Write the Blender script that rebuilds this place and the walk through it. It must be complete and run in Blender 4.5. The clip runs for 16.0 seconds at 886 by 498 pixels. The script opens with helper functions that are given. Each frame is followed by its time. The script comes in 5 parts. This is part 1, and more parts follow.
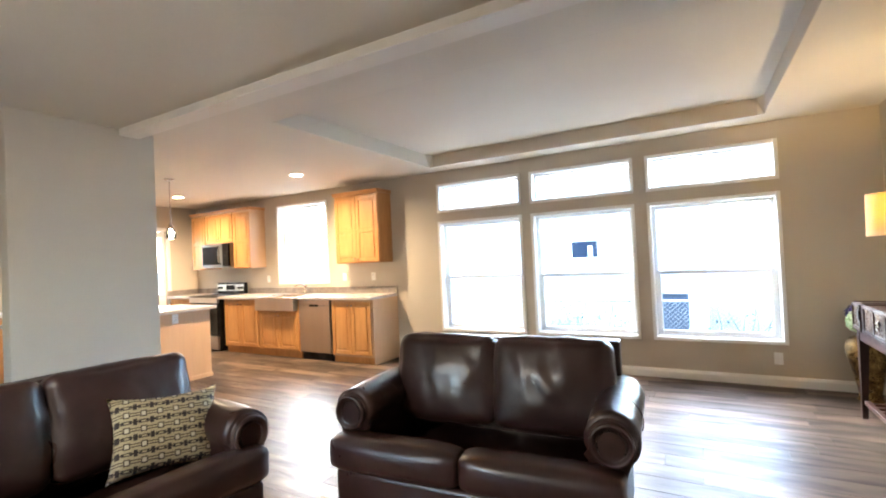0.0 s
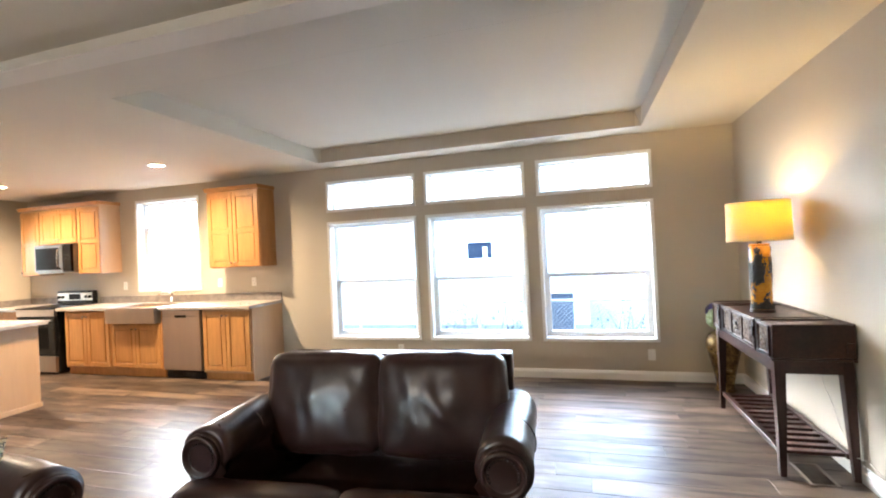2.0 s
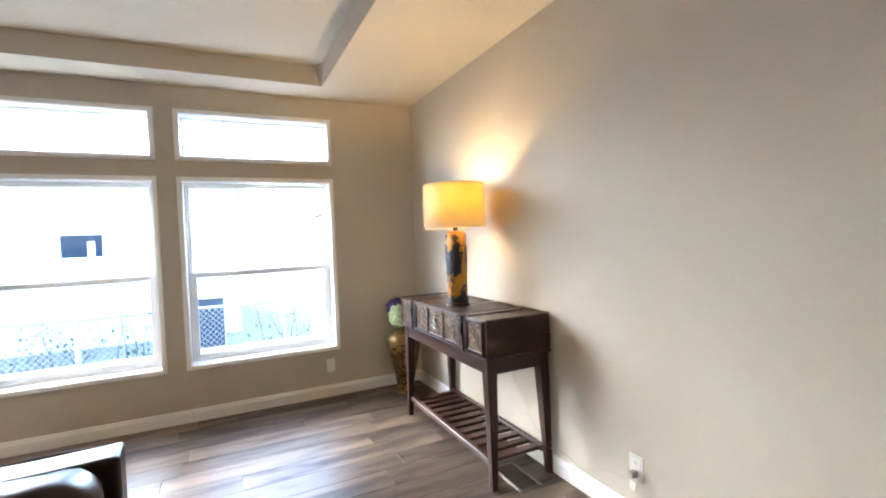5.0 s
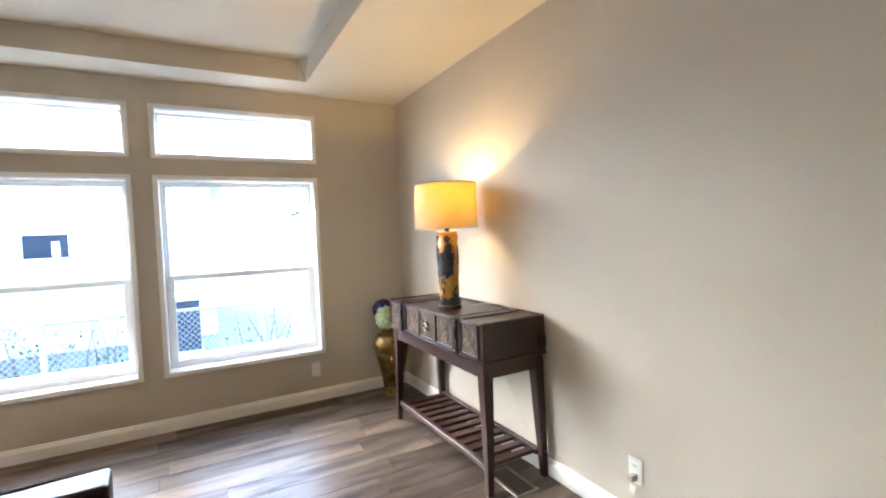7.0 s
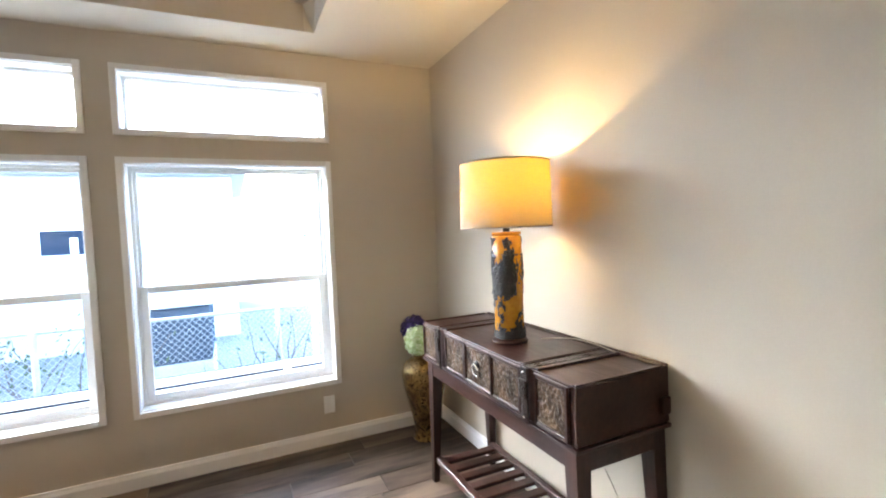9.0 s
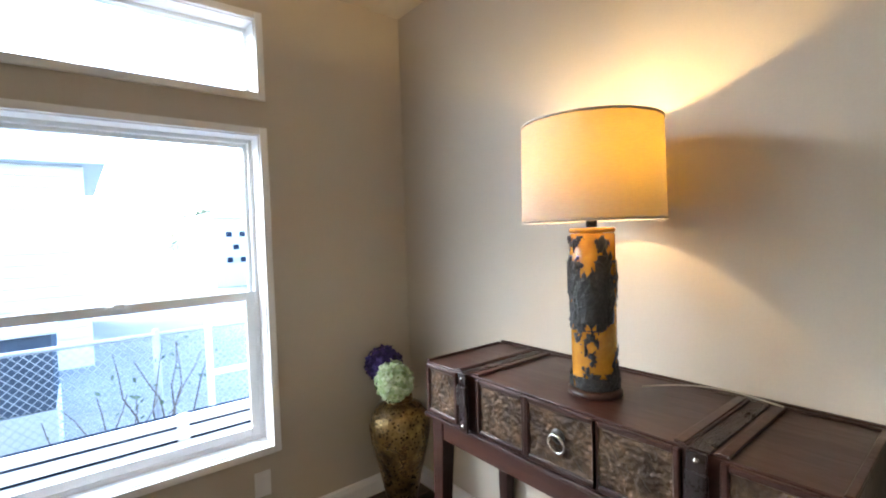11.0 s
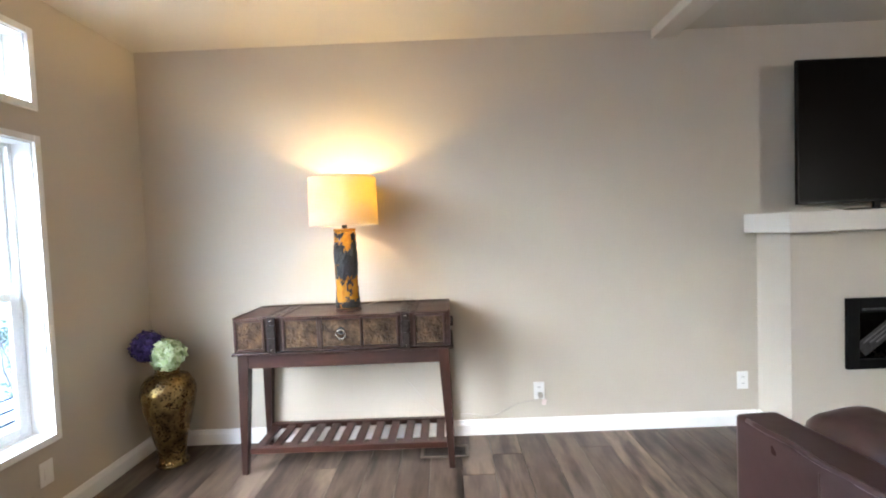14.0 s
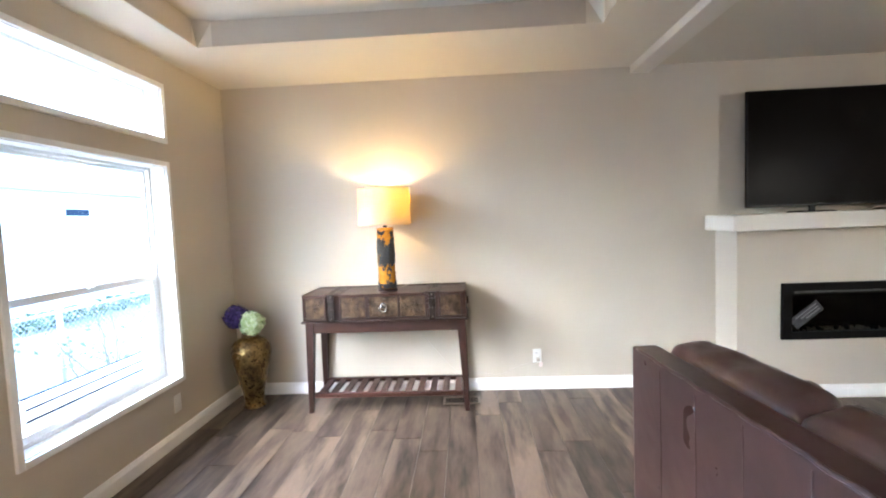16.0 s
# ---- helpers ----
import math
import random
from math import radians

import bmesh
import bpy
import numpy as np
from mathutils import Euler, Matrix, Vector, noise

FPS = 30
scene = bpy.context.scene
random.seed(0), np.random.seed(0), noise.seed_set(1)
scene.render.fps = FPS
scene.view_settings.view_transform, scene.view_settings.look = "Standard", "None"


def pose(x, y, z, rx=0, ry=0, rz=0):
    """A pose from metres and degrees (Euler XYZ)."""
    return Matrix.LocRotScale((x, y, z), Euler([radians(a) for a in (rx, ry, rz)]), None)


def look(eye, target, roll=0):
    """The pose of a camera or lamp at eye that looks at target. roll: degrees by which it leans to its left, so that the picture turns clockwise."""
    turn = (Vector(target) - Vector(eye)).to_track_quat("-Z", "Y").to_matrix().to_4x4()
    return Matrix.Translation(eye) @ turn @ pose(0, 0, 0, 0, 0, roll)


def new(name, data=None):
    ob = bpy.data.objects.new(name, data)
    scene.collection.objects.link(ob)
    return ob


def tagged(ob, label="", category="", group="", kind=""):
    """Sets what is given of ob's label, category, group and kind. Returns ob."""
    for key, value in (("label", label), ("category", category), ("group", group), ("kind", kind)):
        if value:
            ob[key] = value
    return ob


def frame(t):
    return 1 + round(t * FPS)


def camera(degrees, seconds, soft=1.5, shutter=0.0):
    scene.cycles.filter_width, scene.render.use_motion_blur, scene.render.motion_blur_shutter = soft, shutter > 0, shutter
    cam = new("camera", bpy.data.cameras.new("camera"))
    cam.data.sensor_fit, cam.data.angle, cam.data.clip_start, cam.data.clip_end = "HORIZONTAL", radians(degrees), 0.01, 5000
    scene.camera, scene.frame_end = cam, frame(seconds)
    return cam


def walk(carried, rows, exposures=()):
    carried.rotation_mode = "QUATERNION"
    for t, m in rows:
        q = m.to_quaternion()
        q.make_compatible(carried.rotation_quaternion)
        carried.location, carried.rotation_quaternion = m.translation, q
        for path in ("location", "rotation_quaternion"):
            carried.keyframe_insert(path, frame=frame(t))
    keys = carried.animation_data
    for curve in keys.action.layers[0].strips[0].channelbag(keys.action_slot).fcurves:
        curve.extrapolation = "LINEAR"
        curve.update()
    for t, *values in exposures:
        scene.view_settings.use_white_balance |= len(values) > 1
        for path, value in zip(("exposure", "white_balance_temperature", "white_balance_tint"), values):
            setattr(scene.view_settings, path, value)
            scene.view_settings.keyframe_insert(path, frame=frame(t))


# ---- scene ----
cam = camera(88.5, 16.0, soft=2.0)
PATH = [
    (0, (-1.461, -5.414, 1.397), (-2.438, -3.669, 1.434), -2.7),
    (0.5, (-1.4, -5.392, 1.427), (-2.324, -3.619, 1.45), -2.6),
    (1, (-1.385, -5.388, 1.43), (-2.144, -3.538, 1.451), -2.9),
    (1.5, (-1.419, -5.298, 1.435), (-2.047, -3.399, 1.452), -2.9),
    (2, (-1.501, -5.126, 1.435), (-2.074, -3.21, 1.449), -2.8),
    (2.5, (-1.542, -4.913, 1.405), (-2.028, -2.973, 1.42), -2.5),
    (3, (-1.568, -4.659, 1.417), (-1.763, -2.668, 1.427), -2.5),
    (3.5, (-1.605, -4.458, 1.402), (-1.489, -2.462, 1.417), -2.5),
    (4, (-1.612, -4.272, 1.363), (-1.102, -2.339, 1.391), -2.3),
    (4.5, (-1.619, -4.06, 1.358), (-0.832, -2.222, 1.317), -2.2),
    (7, (-1.684, -3.894, 1.379), (-0.726, -2.14, 1.308), -2.4),
    (7.5, (-1.611, -3.791, 1.389), (-0.666, -2.03, 1.316), -2.5),
    (8, (-1.53, -3.553, 1.387), (-0.623, -1.772, 1.308), -2.4),
    (8.5, (-1.47, -3.325, 1.402), (-0.61, -1.522, 1.315), -2.4),
    (9, (-1.364, -3.061, 1.413), (-0.525, -1.248, 1.322), -2.4),
    (10.2, (-1.33, -2.45, 1.395), (-0.46, -0.65, 1.315), -2.1),
    (11.3, (-1.581, -2.089, 1.373), (-0.134, -0.71, 1.308), -1.8),
    (11.5, (-1.713, -2.096, 1.361), (-0.151, -0.849, 1.306), -1.7),
    (12, (-2.043, -2.101, 1.374), (-0.236, -1.244, 1.343), -1.8),
    (12.5, (-2.306, -2.023, 1.376), (-0.347, -1.618, 1.353), -1.6),
    (13, (-2.49, -1.991, 1.396), (-0.492, -1.902, 1.37), -1.9),
    (13.5, (-2.721, -1.979, 1.351), (-0.721, -1.988, 1.336), -2.2),
    (14, (-2.955, -1.962, 1.349), (-0.956, -1.945, 1.27), -2.3),
    (14.5, (-3.161, -1.92, 1.359), (-1.165, -1.864, 1.258), -2.1),
    (15, (-3.317, -1.951, 1.367), (-1.321, -1.879, 1.254), -2.1),
    (15.5, (-3.556, -1.986, 1.372), (-1.562, -1.894, 1.248), -2.4),
    (16, (-3.729, -1.982, 1.422), (-1.736, -1.878, 1.297), -2.3),
]
walk(cam, [(t, look(eye, target, roll)) for t, eye, target, roll in PATH], [(0.0, 5.0, 6500, 10), (3.5, 4.85, 6400, 10), (7.0, 4.78, 6400, 10), (9.0, 4.76, 6400, 10), (11.3, 4.28, 6150, 10), (12.5, 4.66, 5850, 10), (14.0, 4.81, 6100, 10), (16.0, 5.02, 6100, 10)])
SKY, SUN, CANW = 0.15, 0.30, 20
LAMP = (-0.268, -1.362, 0.9015)

# ---------------------------------------------------------------- light
world = bpy.data.worlds.new("sky")
scene.world = world
world.use_nodes = True
wn = world.node_tree.nodes
sky = wn.new("ShaderNodeTexSky")
sky.sky_type = "NISHITA"
sky.sun_disc = False
sky.sun_elevation = radians(33)
sky.sun_rotation = radians(-35)
sky.air_density = 1.0
sky.dust_density = 1.0
wn["Background"].inputs["Strength"].default_value = SKY
world.node_tree.links.new(sky.outputs["Color"], wn["Background"].inputs["Color"])

sun = new("sun", bpy.data.lights.new("sun", "SUN"))
sun.data.energy = SUN
sun.data.angle = radians(48)
sun.data.color = (0.94, 0.97, 1.0)
sun.matrix_world = look((-7, 10, 8), (0, 0, 0))


def lamp(name, where, watts, color, radius=0.05, spot=0, blend=0.6):
    ob = new(name, bpy.data.lights.new(name, "SPOT" if spot else "POINT"))
    ob.data.energy, ob.data.color, ob.data.shadow_soft_size = watts, color, radius
    if spot:
        ob.data.spot_size, ob.data.spot_blend = radians(spot), blend
    ob.location = where
    return ob


CAN = (1.0, 0.73, 0.46)
CANS = [(-6.0, -1.15), (-8.72, -1.1)]
for cx, cy in CANS:
    lamp("can_light", (cx, cy, 2.55), CANW, CAN, 0.06, 165, 0.9)
lamp("pendant_light", (-7.34, -2.03, 1.80), 0.8, CAN, 0.03)
# Unseen south fill: a lamp inferred from shadows, its pendant and place made up.
lamp("dining_light", (-3.4, -6.3, 1.77), 3.0, (1.0, 0.90, 0.76), 0.05)


# ---------------------------------------------------------------- materials
def nodes_of(name):
    m = bpy.data.materials.new(name)
    m.use_nodes = True
    nt = m.node_tree
    return m, nt, nt.nodes["Principled BSDF"]


def mixed(nt, fac, a, b, mode="MIX"):
    n = nt.nodes.new("ShaderNodeMix")
    n.data_type, n.blend_type = "RGBA", mode
    for s, v in ((n.inputs[0], fac), (n.inputs[6], a), (n.inputs[7], b)):
        if isinstance(v, bpy.types.NodeSocket):
            nt.links.new(v, s)
        else:
            s.default_value = v if not isinstance(v, tuple) else (*v[:3], 1)
    return n.outputs[2]


def place_of(nt, space="world", scale=(1, 1, 1)):
    mp = nt.nodes.new("ShaderNodeMapping")
    mp.inputs["Scale"].default_value = scale
    if space == "world":
        nt.links.new(nt.nodes.new("ShaderNodeNewGeometry").outputs["Position"], mp.inputs["Vector"])
    else:
        nt.links.new(nt.nodes.new("ShaderNodeTexCoord").outputs["Object"], mp.inputs["Vector"])
    return mp.outputs["Vector"]


def noise_of(nt, vec, scale, detail=4, rough=0.55, lo=0.35, hi=0.65, warp=0.0):
    n = nt.nodes.new("ShaderNodeTexNoise")
    n.inputs["Scale"].default_value, n.inputs["Detail"].default_value = scale, detail
    n.inputs["Roughness"].default_value, n.inputs["Distortion"].default_value = rough, warp
    nt.links.new(vec, n.inputs["Vector"])
    r = nt.nodes.new("ShaderNodeMapRange")
    r.inputs["From Min"].default_value, r.inputs["From Max"].default_value = lo, hi
    nt.links.new(n.outputs["Fac"], r.inputs["Value"])
    return r.outputs["Result"]


def bumped(nt, bsdf, height, strength, dist=0.01, after=None):
    b = nt.nodes.new("ShaderNodeBump")
    b.inputs["Strength"].default_value, b.inputs["Distance"].default_value = strength, dist
    nt.links.new(height, b.inputs["Height"])
    if after:
        nt.links.new(after, b.inputs["Normal"])
    nt.links.new(b.outputs["Normal"], bsdf.inputs["Normal"])
    return b.outputs["Normal"]


def ranged(nt, fac, lo, hi):
    r = nt.nodes.new("ShaderNodeMapRange")
    r.inputs["To Min"].default_value, r.inputs["To Max"].default_value = lo, hi
    nt.links.new(fac, r.inputs["Value"])
    return r.outputs["Result"]


def surface(name, a, b, rough=0.5, coarse=1.5, fine=40, grain=0.12, bump=0.15, metal=0.0, space="world", stretch=(1, 1, 1), sheen=0.0, spread=0.12, dist=0.004):
    """Two tones mixed by a coarse and a fine pattern, uneven gloss and a fine relief."""
    m, nt, p = nodes_of(name)
    vec = place_of(nt, space, stretch)
    big = noise_of(nt, vec, coarse, 3)
    small = noise_of(nt, vec, fine, 6, 0.6)
    col = mixed(nt, big, a, b)
    col = mixed(nt, ranged(nt, small, 0, grain), col, tuple(c * 0.45 for c in b))
    nt.links.new(col, p.inputs["Base Color"])
    nt.links.new(ranged(nt, mixed(nt, 0.5, big, small), rough - spread / 2, rough + spread / 2), p.inputs["Roughness"])
    p.inputs["Metallic"].default_value = metal
    if sheen:
        p.inputs["Sheen Weight"].default_value = sheen
    if bump:
        bumped(nt, p, small, bump, dist)
    return m


def duller(m, level):
    """Less mirror-like gloss."""
    m.node_tree.nodes["Principled BSDF"].inputs["Specular IOR Level"].default_value = level
    return m


WALL = surface("wall_paint", (0.495, 0.438, 0.355), (0.522, 0.464, 0.378), 0.62, 0.8, 120, 0.05, 0.10, dist=0.002)
CEIL = surface("ceiling_paint", (0.635, 0.585, 0.485), (0.665, 0.615, 0.515), 0.8, 0.7, 90, 0.06, 0.25, dist=0.003)
BEAM = surface("beam_paint", (0.69, 0.64, 0.555), (0.72, 0.67, 0.585), 0.6, 1.2, 90, 0.05, 0.12, dist=0.002)
TRIM = surface("white_trim_paint", (0.80, 0.79, 0.77), (0.84, 0.83, 0.81), 0.35, 2, 60, 0.04, 0.04)
VINYL = surface("white_vinyl", (0.84, 0.86, 0.87), (0.87, 0.885, 0.89), 0.3, 3, 80, 0.03, 0.02)
PLASTIC = surface("white_plastic", (0.78, 0.77, 0.74), (0.82, 0.81, 0.78), 0.35, 9, 90, 0.03, 0.0)
WOOD = surface("dark_walnut", (0.050, 0.017, 0.011), (0.021, 0.008, 0.0055), 0.36, 6, 55, 0.5, 0.15, space="object", stretch=(1, 0.16, 1), dist=0.002)
WOODV = surface("dark_walnut_upright", (0.046, 0.016, 0.010), (0.020, 0.008, 0.006), 0.38, 6, 55, 0.5, 0.15, space="object", stretch=(1, 1, 0.14), dist=0.002)
BELT = surface("black_leather_strap", (0.014, 0.009, 0.008), (0.022, 0.014, 0.012), 0.3, 20, 160, 0.3, 0.3, space="object")
STUD = surface("nickel", (0.6, 0.58, 0.55), (0.42, 0.4, 0.38), 0.25, 30, 90, 0.1, 0.05, metal=1.0, space="object")
IRON = surface("dark_iron", (0.10, 0.095, 0.09), (0.05, 0.05, 0.05), 0.35, 30, 120, 0.3, 0.2, metal=1.0, space="object")
BRONZE = surface("carved_bronze", (0.135, 0.082, 0.045), (0.036, 0.021, 0.013), 0.38, 14, 120, 0.5, 0.4, metal=0.65, space="object")
STEEL = surface("stainless_steel", (0.54, 0.50, 0.46), (0.47, 0.43, 0.40), 0.36, 2, 60, 0.06, 0.05, metal=1.0, stretch=(1, 1, 0.05))
DARKSTEEL = surface("dark_stainless", (0.24, 0.225, 0.215), (0.20, 0.19, 0.18), 0.34, 2, 60, 0.08, 0.05, metal=1.0, stretch=(0.05, 1, 1))
BLACK = surface("black_enamel", (0.012, 0.012, 0.013), (0.02, 0.019, 0.019), 0.25, 4, 90, 0.2, 0.02)
SCREEN = surface("screen_glass", (0.003, 0.0025, 0.0025), (0.004, 0.003, 0.003), 0.3, 2, 60, 0.05, 0.0, spread=0.05)
duller(BELT, 0.18), duller(STEEL, 0.3), duller(SCREEN, 0.04), duller(BLACK, 0.1), duller(WOOD, 0.38), duller(WOODV, 0.34)
CABINET = surface("honey_hickory", (0.56, 0.29, 0.105), (0.45, 0.20, 0.062), 0.36, 2.2, 26, 0.34, 0.10, stretch=(1, 1, 0.12), dist=0.002)
CABSIDE = surface("pale_maple_panel", (0.56, 0.36, 0.205), (0.52, 0.325, 0.18), 0.42, 1.2, 30, 0.10, 0.05, stretch=(1, 1, 0.12), dist=0.002)
COUNTER = surface("grey_laminate", (0.56, 0.52, 0.48), (0.42, 0.385, 0.35), 0.3, 7, 45, 0.4, 0.03)
SPLASH = surface("dark_stone_laminate", (0.17, 0.15, 0.14), (0.30, 0.26, 0.235), 0.33, 8, 45, 0.4, 0.03)
STONE = surface("pale_plaster_mantel", (0.66, 0.61, 0.54), (0.70, 0.65, 0.58), 0.6, 2, 90, 0.06, 0.12, dist=0.002)
RUG = surface("red_patterned_rug", (0.33, 0.07, 0.035), (0.42, 0.24, 0.13), 0.95, 16, 300, 0.5, 0.8, sheen=0.3)
CONCRETE = surface("pale_gravel", (0.15, 0.158, 0.165), (0.21, 0.218, 0.225), 0.9, 0.6, 14, 0.4, 0.5, dist=0.02)
SIDING = surface("pale_grey_siding", (0.50, 0.52, 0.53), (0.55, 0.57, 0.58), 0.6, 1, 30, 0.08, 0.1)
GALV = surface("galvanised_steel", (0.40, 0.42, 0.44), (0.50, 0.52, 0.54), 0.6, 6, 60, 0.3, 0.1, metal=0.3)
DARKBLUE = surface("dark_blue_glazing", (0.02, 0.03, 0.05), (0.03, 0.04, 0.062), 0.6, 2, 30, 0.2, 0.0)
NAVY = surface("dark_blue_panel", (0.060, 0.078, 0.105), (0.080, 0.100, 0.130), 0.7, 2, 40, 0.3, 0.1)
ROOF = surface("pale_metal_roof", (0.58, 0.60, 0.62), (0.66, 0.67, 0.68), 0.9, 3, 40, 0.4, 0.4)
duller(NAVY, 0.0), duller(DARKBLUE, 0.0), duller(GALV, 0.2)
BARK = surface("shrub_bark", (0.10, 0.075, 0.055), (0.15, 0.12, 0.10), 0.9, 6, 60, 0.4, 0.5)
LEAF = surface("foliage", (0.05, 0.085, 0.04), (0.09, 0.12, 0.06), 0.7, 3, 20, 0.5, 0.2)
ORANGE = surface("orange_paint", (0.65, 0.13, 0.03), (0.55, 0.10, 0.03), 0.5, 3, 30, 0.2, 0.05)
CORD = surface("clear_cord", (0.40, 0.365, 0.31), (0.46, 0.42, 0.36), 0.5, 9, 90, 0.1, 0.0)
STEM = surface("green_stem", (0.05, 0.09, 0.03), (0.07, 0.11, 0.04), 0.6, 9, 60, 0.3, 0.2, space="object")
VENT = surface("brown_vent_metal", (0.16, 0.125, 0.10), (0.22, 0.18, 0.145), 0.4, 9, 90, 0.2, 0.05, metal=0.5)
MATTE = duller(surface("black_stove_metal", (0.004, 0.004, 0.004), (0.006, 0.006, 0.006), 0.5, 9, 90, 0.2, 0.05), 0.08)
VOID = surface("dark_recess", (0.008, 0.007, 0.007), (0.014, 0.012, 0.012), 0.8, 9, 60, 0.2, 0.1)
PAPER = surface("printed_label", (0.045, 0.044, 0.043), (0.02, 0.019, 0.019), 0.7, 30, 160, 0.6, 0.0)
TAG = surface("pink_paper_tag", (0.80, 0.68, 0.64), (0.76, 0.63, 0.60), 0.7, 30, 160, 0.1, 0.0)
GREYBAR = surface("grey_print", (0.12, 0.11, 0.11), (0.16, 0.15, 0.15), 0.7, 30, 160, 0.3, 0.0)



def petal_material(name, dark, pale):
    """Every petal a little different, darker towards the shaded ones."""
    m, nt, p = nodes_of(name)
    rnd = nt.nodes.new("ShaderNodeNewGeometry").outputs["Random Per Island"]
    vein = noise_of(nt, place_of(nt, "object"), 110, 4)
    col = mixed(nt, rnd, dark, pale)
    col = mixed(nt, ranged(nt, vein, 0, 0.35), col, dark)
    nt.links.new(col, p.inputs["Base Color"])
    p.inputs["Roughness"].default_value = 0.7
    bumped(nt, p, vein, 0.2, 0.002)
    return m


PURPLE = petal_material("purple_petal", (0.012, 0.008, 0.07), (0.10, 0.065, 0.30))
LIME = petal_material("pale_green_petal", (0.36, 0.50, 0.22), (0.70, 0.78, 0.55))


def glowing(name, color, strength):
    m, nt, p = nodes_of(name)
    p.inputs["Base Color"].default_value = (*color, 1)
    p.inputs["Emission Color"].default_value = (*color, 1)
    p.inputs["Emission Strength"].default_value = strength
    return m


BULBGLOW = glowing("lit_bulb", (1.0, 0.67, 0.29), 76.0)
CANGLOW = glowing("lit_downlight", (1.0, 0.86, 0.66), 9.0)


def glass(name, tint=(1, 1, 1), rough=0.0):
    m, nt, p = nodes_of(name)
    p.inputs["Base Color"].default_value = (*tint, 1)
    p.inputs["Roughness"].default_value = rough
    p.inputs["IOR"].default_value = 1.12
    p.inputs["Transmission Weight"].default_value = 1.0
    return m


GLASS = glass("window_glass", (0.78, 0.85, 0.89))
DARKGLASS = glass("smoked_glass", (0.30, 0.29, 0.28), 0.05)


def plank_material(name, source):
    m, nt, p = nodes_of(name)
    rnd = (nt.nodes.new("ShaderNodeObjectInfo").outputs["Random"] if source == "object" else nt.nodes.new("ShaderNodeNewGeometry").outputs["Random Per Island"])
    pos = nt.nodes.new("ShaderNodeNewGeometry").outputs["Position"]
    off = nt.nodes.new("ShaderNodeVectorMath")
    off.operation = "MULTIPLY_ADD"
    nt.links.new(rnd, off.inputs[0])
    off.inputs[1].default_value = (31.0, 57.0, 13.0)
    nt.links.new(pos, off.inputs[2])
    mp = nt.nodes.new("ShaderNodeMapping")
    mp.inputs["Scale"].default_value = (0.20, 1.0, 1.0)
    nt.links.new(off.outputs[0], mp.inputs["Vector"])
    v = mp.outputs["Vector"]
    broad = noise_of(nt, v, 7.0, 4, 0.55, 0.42, 0.60, 0.25)
    streak = noise_of(nt, v, 16, 4, 0.55, 0.38, 0.72, 0.15)
    fine = noise_of(nt, v, 90, 3, 0.6, 0.35, 0.75)
    ramp = nt.nodes.new("ShaderNodeValToRGB")
    e = ramp.color_ramp.elements
    e[0].color, e[1].color = (0.026, 0.018, 0.013, 1), (0.225, 0.158, 0.112, 1)
    for at, c in ((0.35, (0.064, 0.043, 0.031, 1)), (0.65, (0.125, 0.090, 0.069, 1))):
        k = e.new(at)
        k.color = c
    nt.links.new(rnd, ramp.inputs["Fac"])
    col = mixed(nt, ranged(nt, broad, 0.0, 0.93), ramp.outputs["Color"], (0.014, 0.010, 0.008))
    col = mixed(nt, ranged(nt, streak, 0.0, 0.40), col, (0.215, 0.155, 0.112))
    col = mixed(nt, ranged(nt, fine, 0.0, 0.22), col, (0.03, 0.022, 0.018))
    nt.links.new(col, p.inputs["Base Color"])
    nt.links.new(ranged(nt, broad, 0.33, 0.42), p.inputs["Roughness"])
    p.inputs["Specular IOR Level"].default_value = 0.29
    bumped(nt, p, fine, 0.05, 0.001)
    return m


PLANK = plank_material("vinyl_plank", "object")
PLANKFAR = plank_material("vinyl_plank_far", "island")


def leather_material():
    m, nt, p = nodes_of("brown_leather")
    v = place_of(nt, "object")
    big = noise_of(nt, v, 3.2, 4, 0.6)
    worn = noise_of(nt, v, 9, 5, 0.6, 0.5, 0.75)
    fold = noise_of(nt, v, 8, 3, 0.45, 0.25, 0.75, 0.9)
    pore = noise_of(nt, v, 190, 3)
    col = mixed(nt, big, (0.023, 0.0096, 0.0078), (0.042, 0.0180, 0.0150))
    col = mixed(nt, ranged(nt, worn, 0, 0.3), col, (0.062, 0.028, 0.024))
    nt.links.new(col, p.inputs["Base Color"])
    nt.links.new(ranged(nt, fold, 0.27, 0.42), p.inputs["Roughness"])
    p.inputs["Specular IOR Level"].default_value = 0.44
    p.inputs["Coat Weight"].default_value = 0.24
    p.inputs["Coat Roughness"].default_value = 0.30
    n1 = bumped(nt, p, fold, 0.05, 0.012)
    bumped(nt, p, pore, 0.05, 0.0012, n1)
    return m


LEATHER = leather_material()


def amber_material():
    m, nt, p = nodes_of("amber_lamp_glaze")
    v = place_of(nt, "object")
    big = noise_of(nt, v, 9, 4)
    fine = noise_of(nt, v, 60, 5)
    col = mixed(nt, big, (0.52, 0.245, 0.028), (0.37, 0.155, 0.018))
    col = mixed(nt, ranged(nt, fine, 0, 0.35), col, (0.33, 0.10, 0.015))
    nt.links.new(col, p.inputs["Base Color"])
    p.inputs["Roughness"].default_value = 0.2
    bumped(nt, p, fine, 0.08, 0.002)
    return m


AMBER = amber_material()
PATINA = surface("charcoal_relief", (0.007, 0.006, 0.0065), (0.020, 0.017, 0.017), 0.5, 30, 140, 0.4, 0.6, space="object")


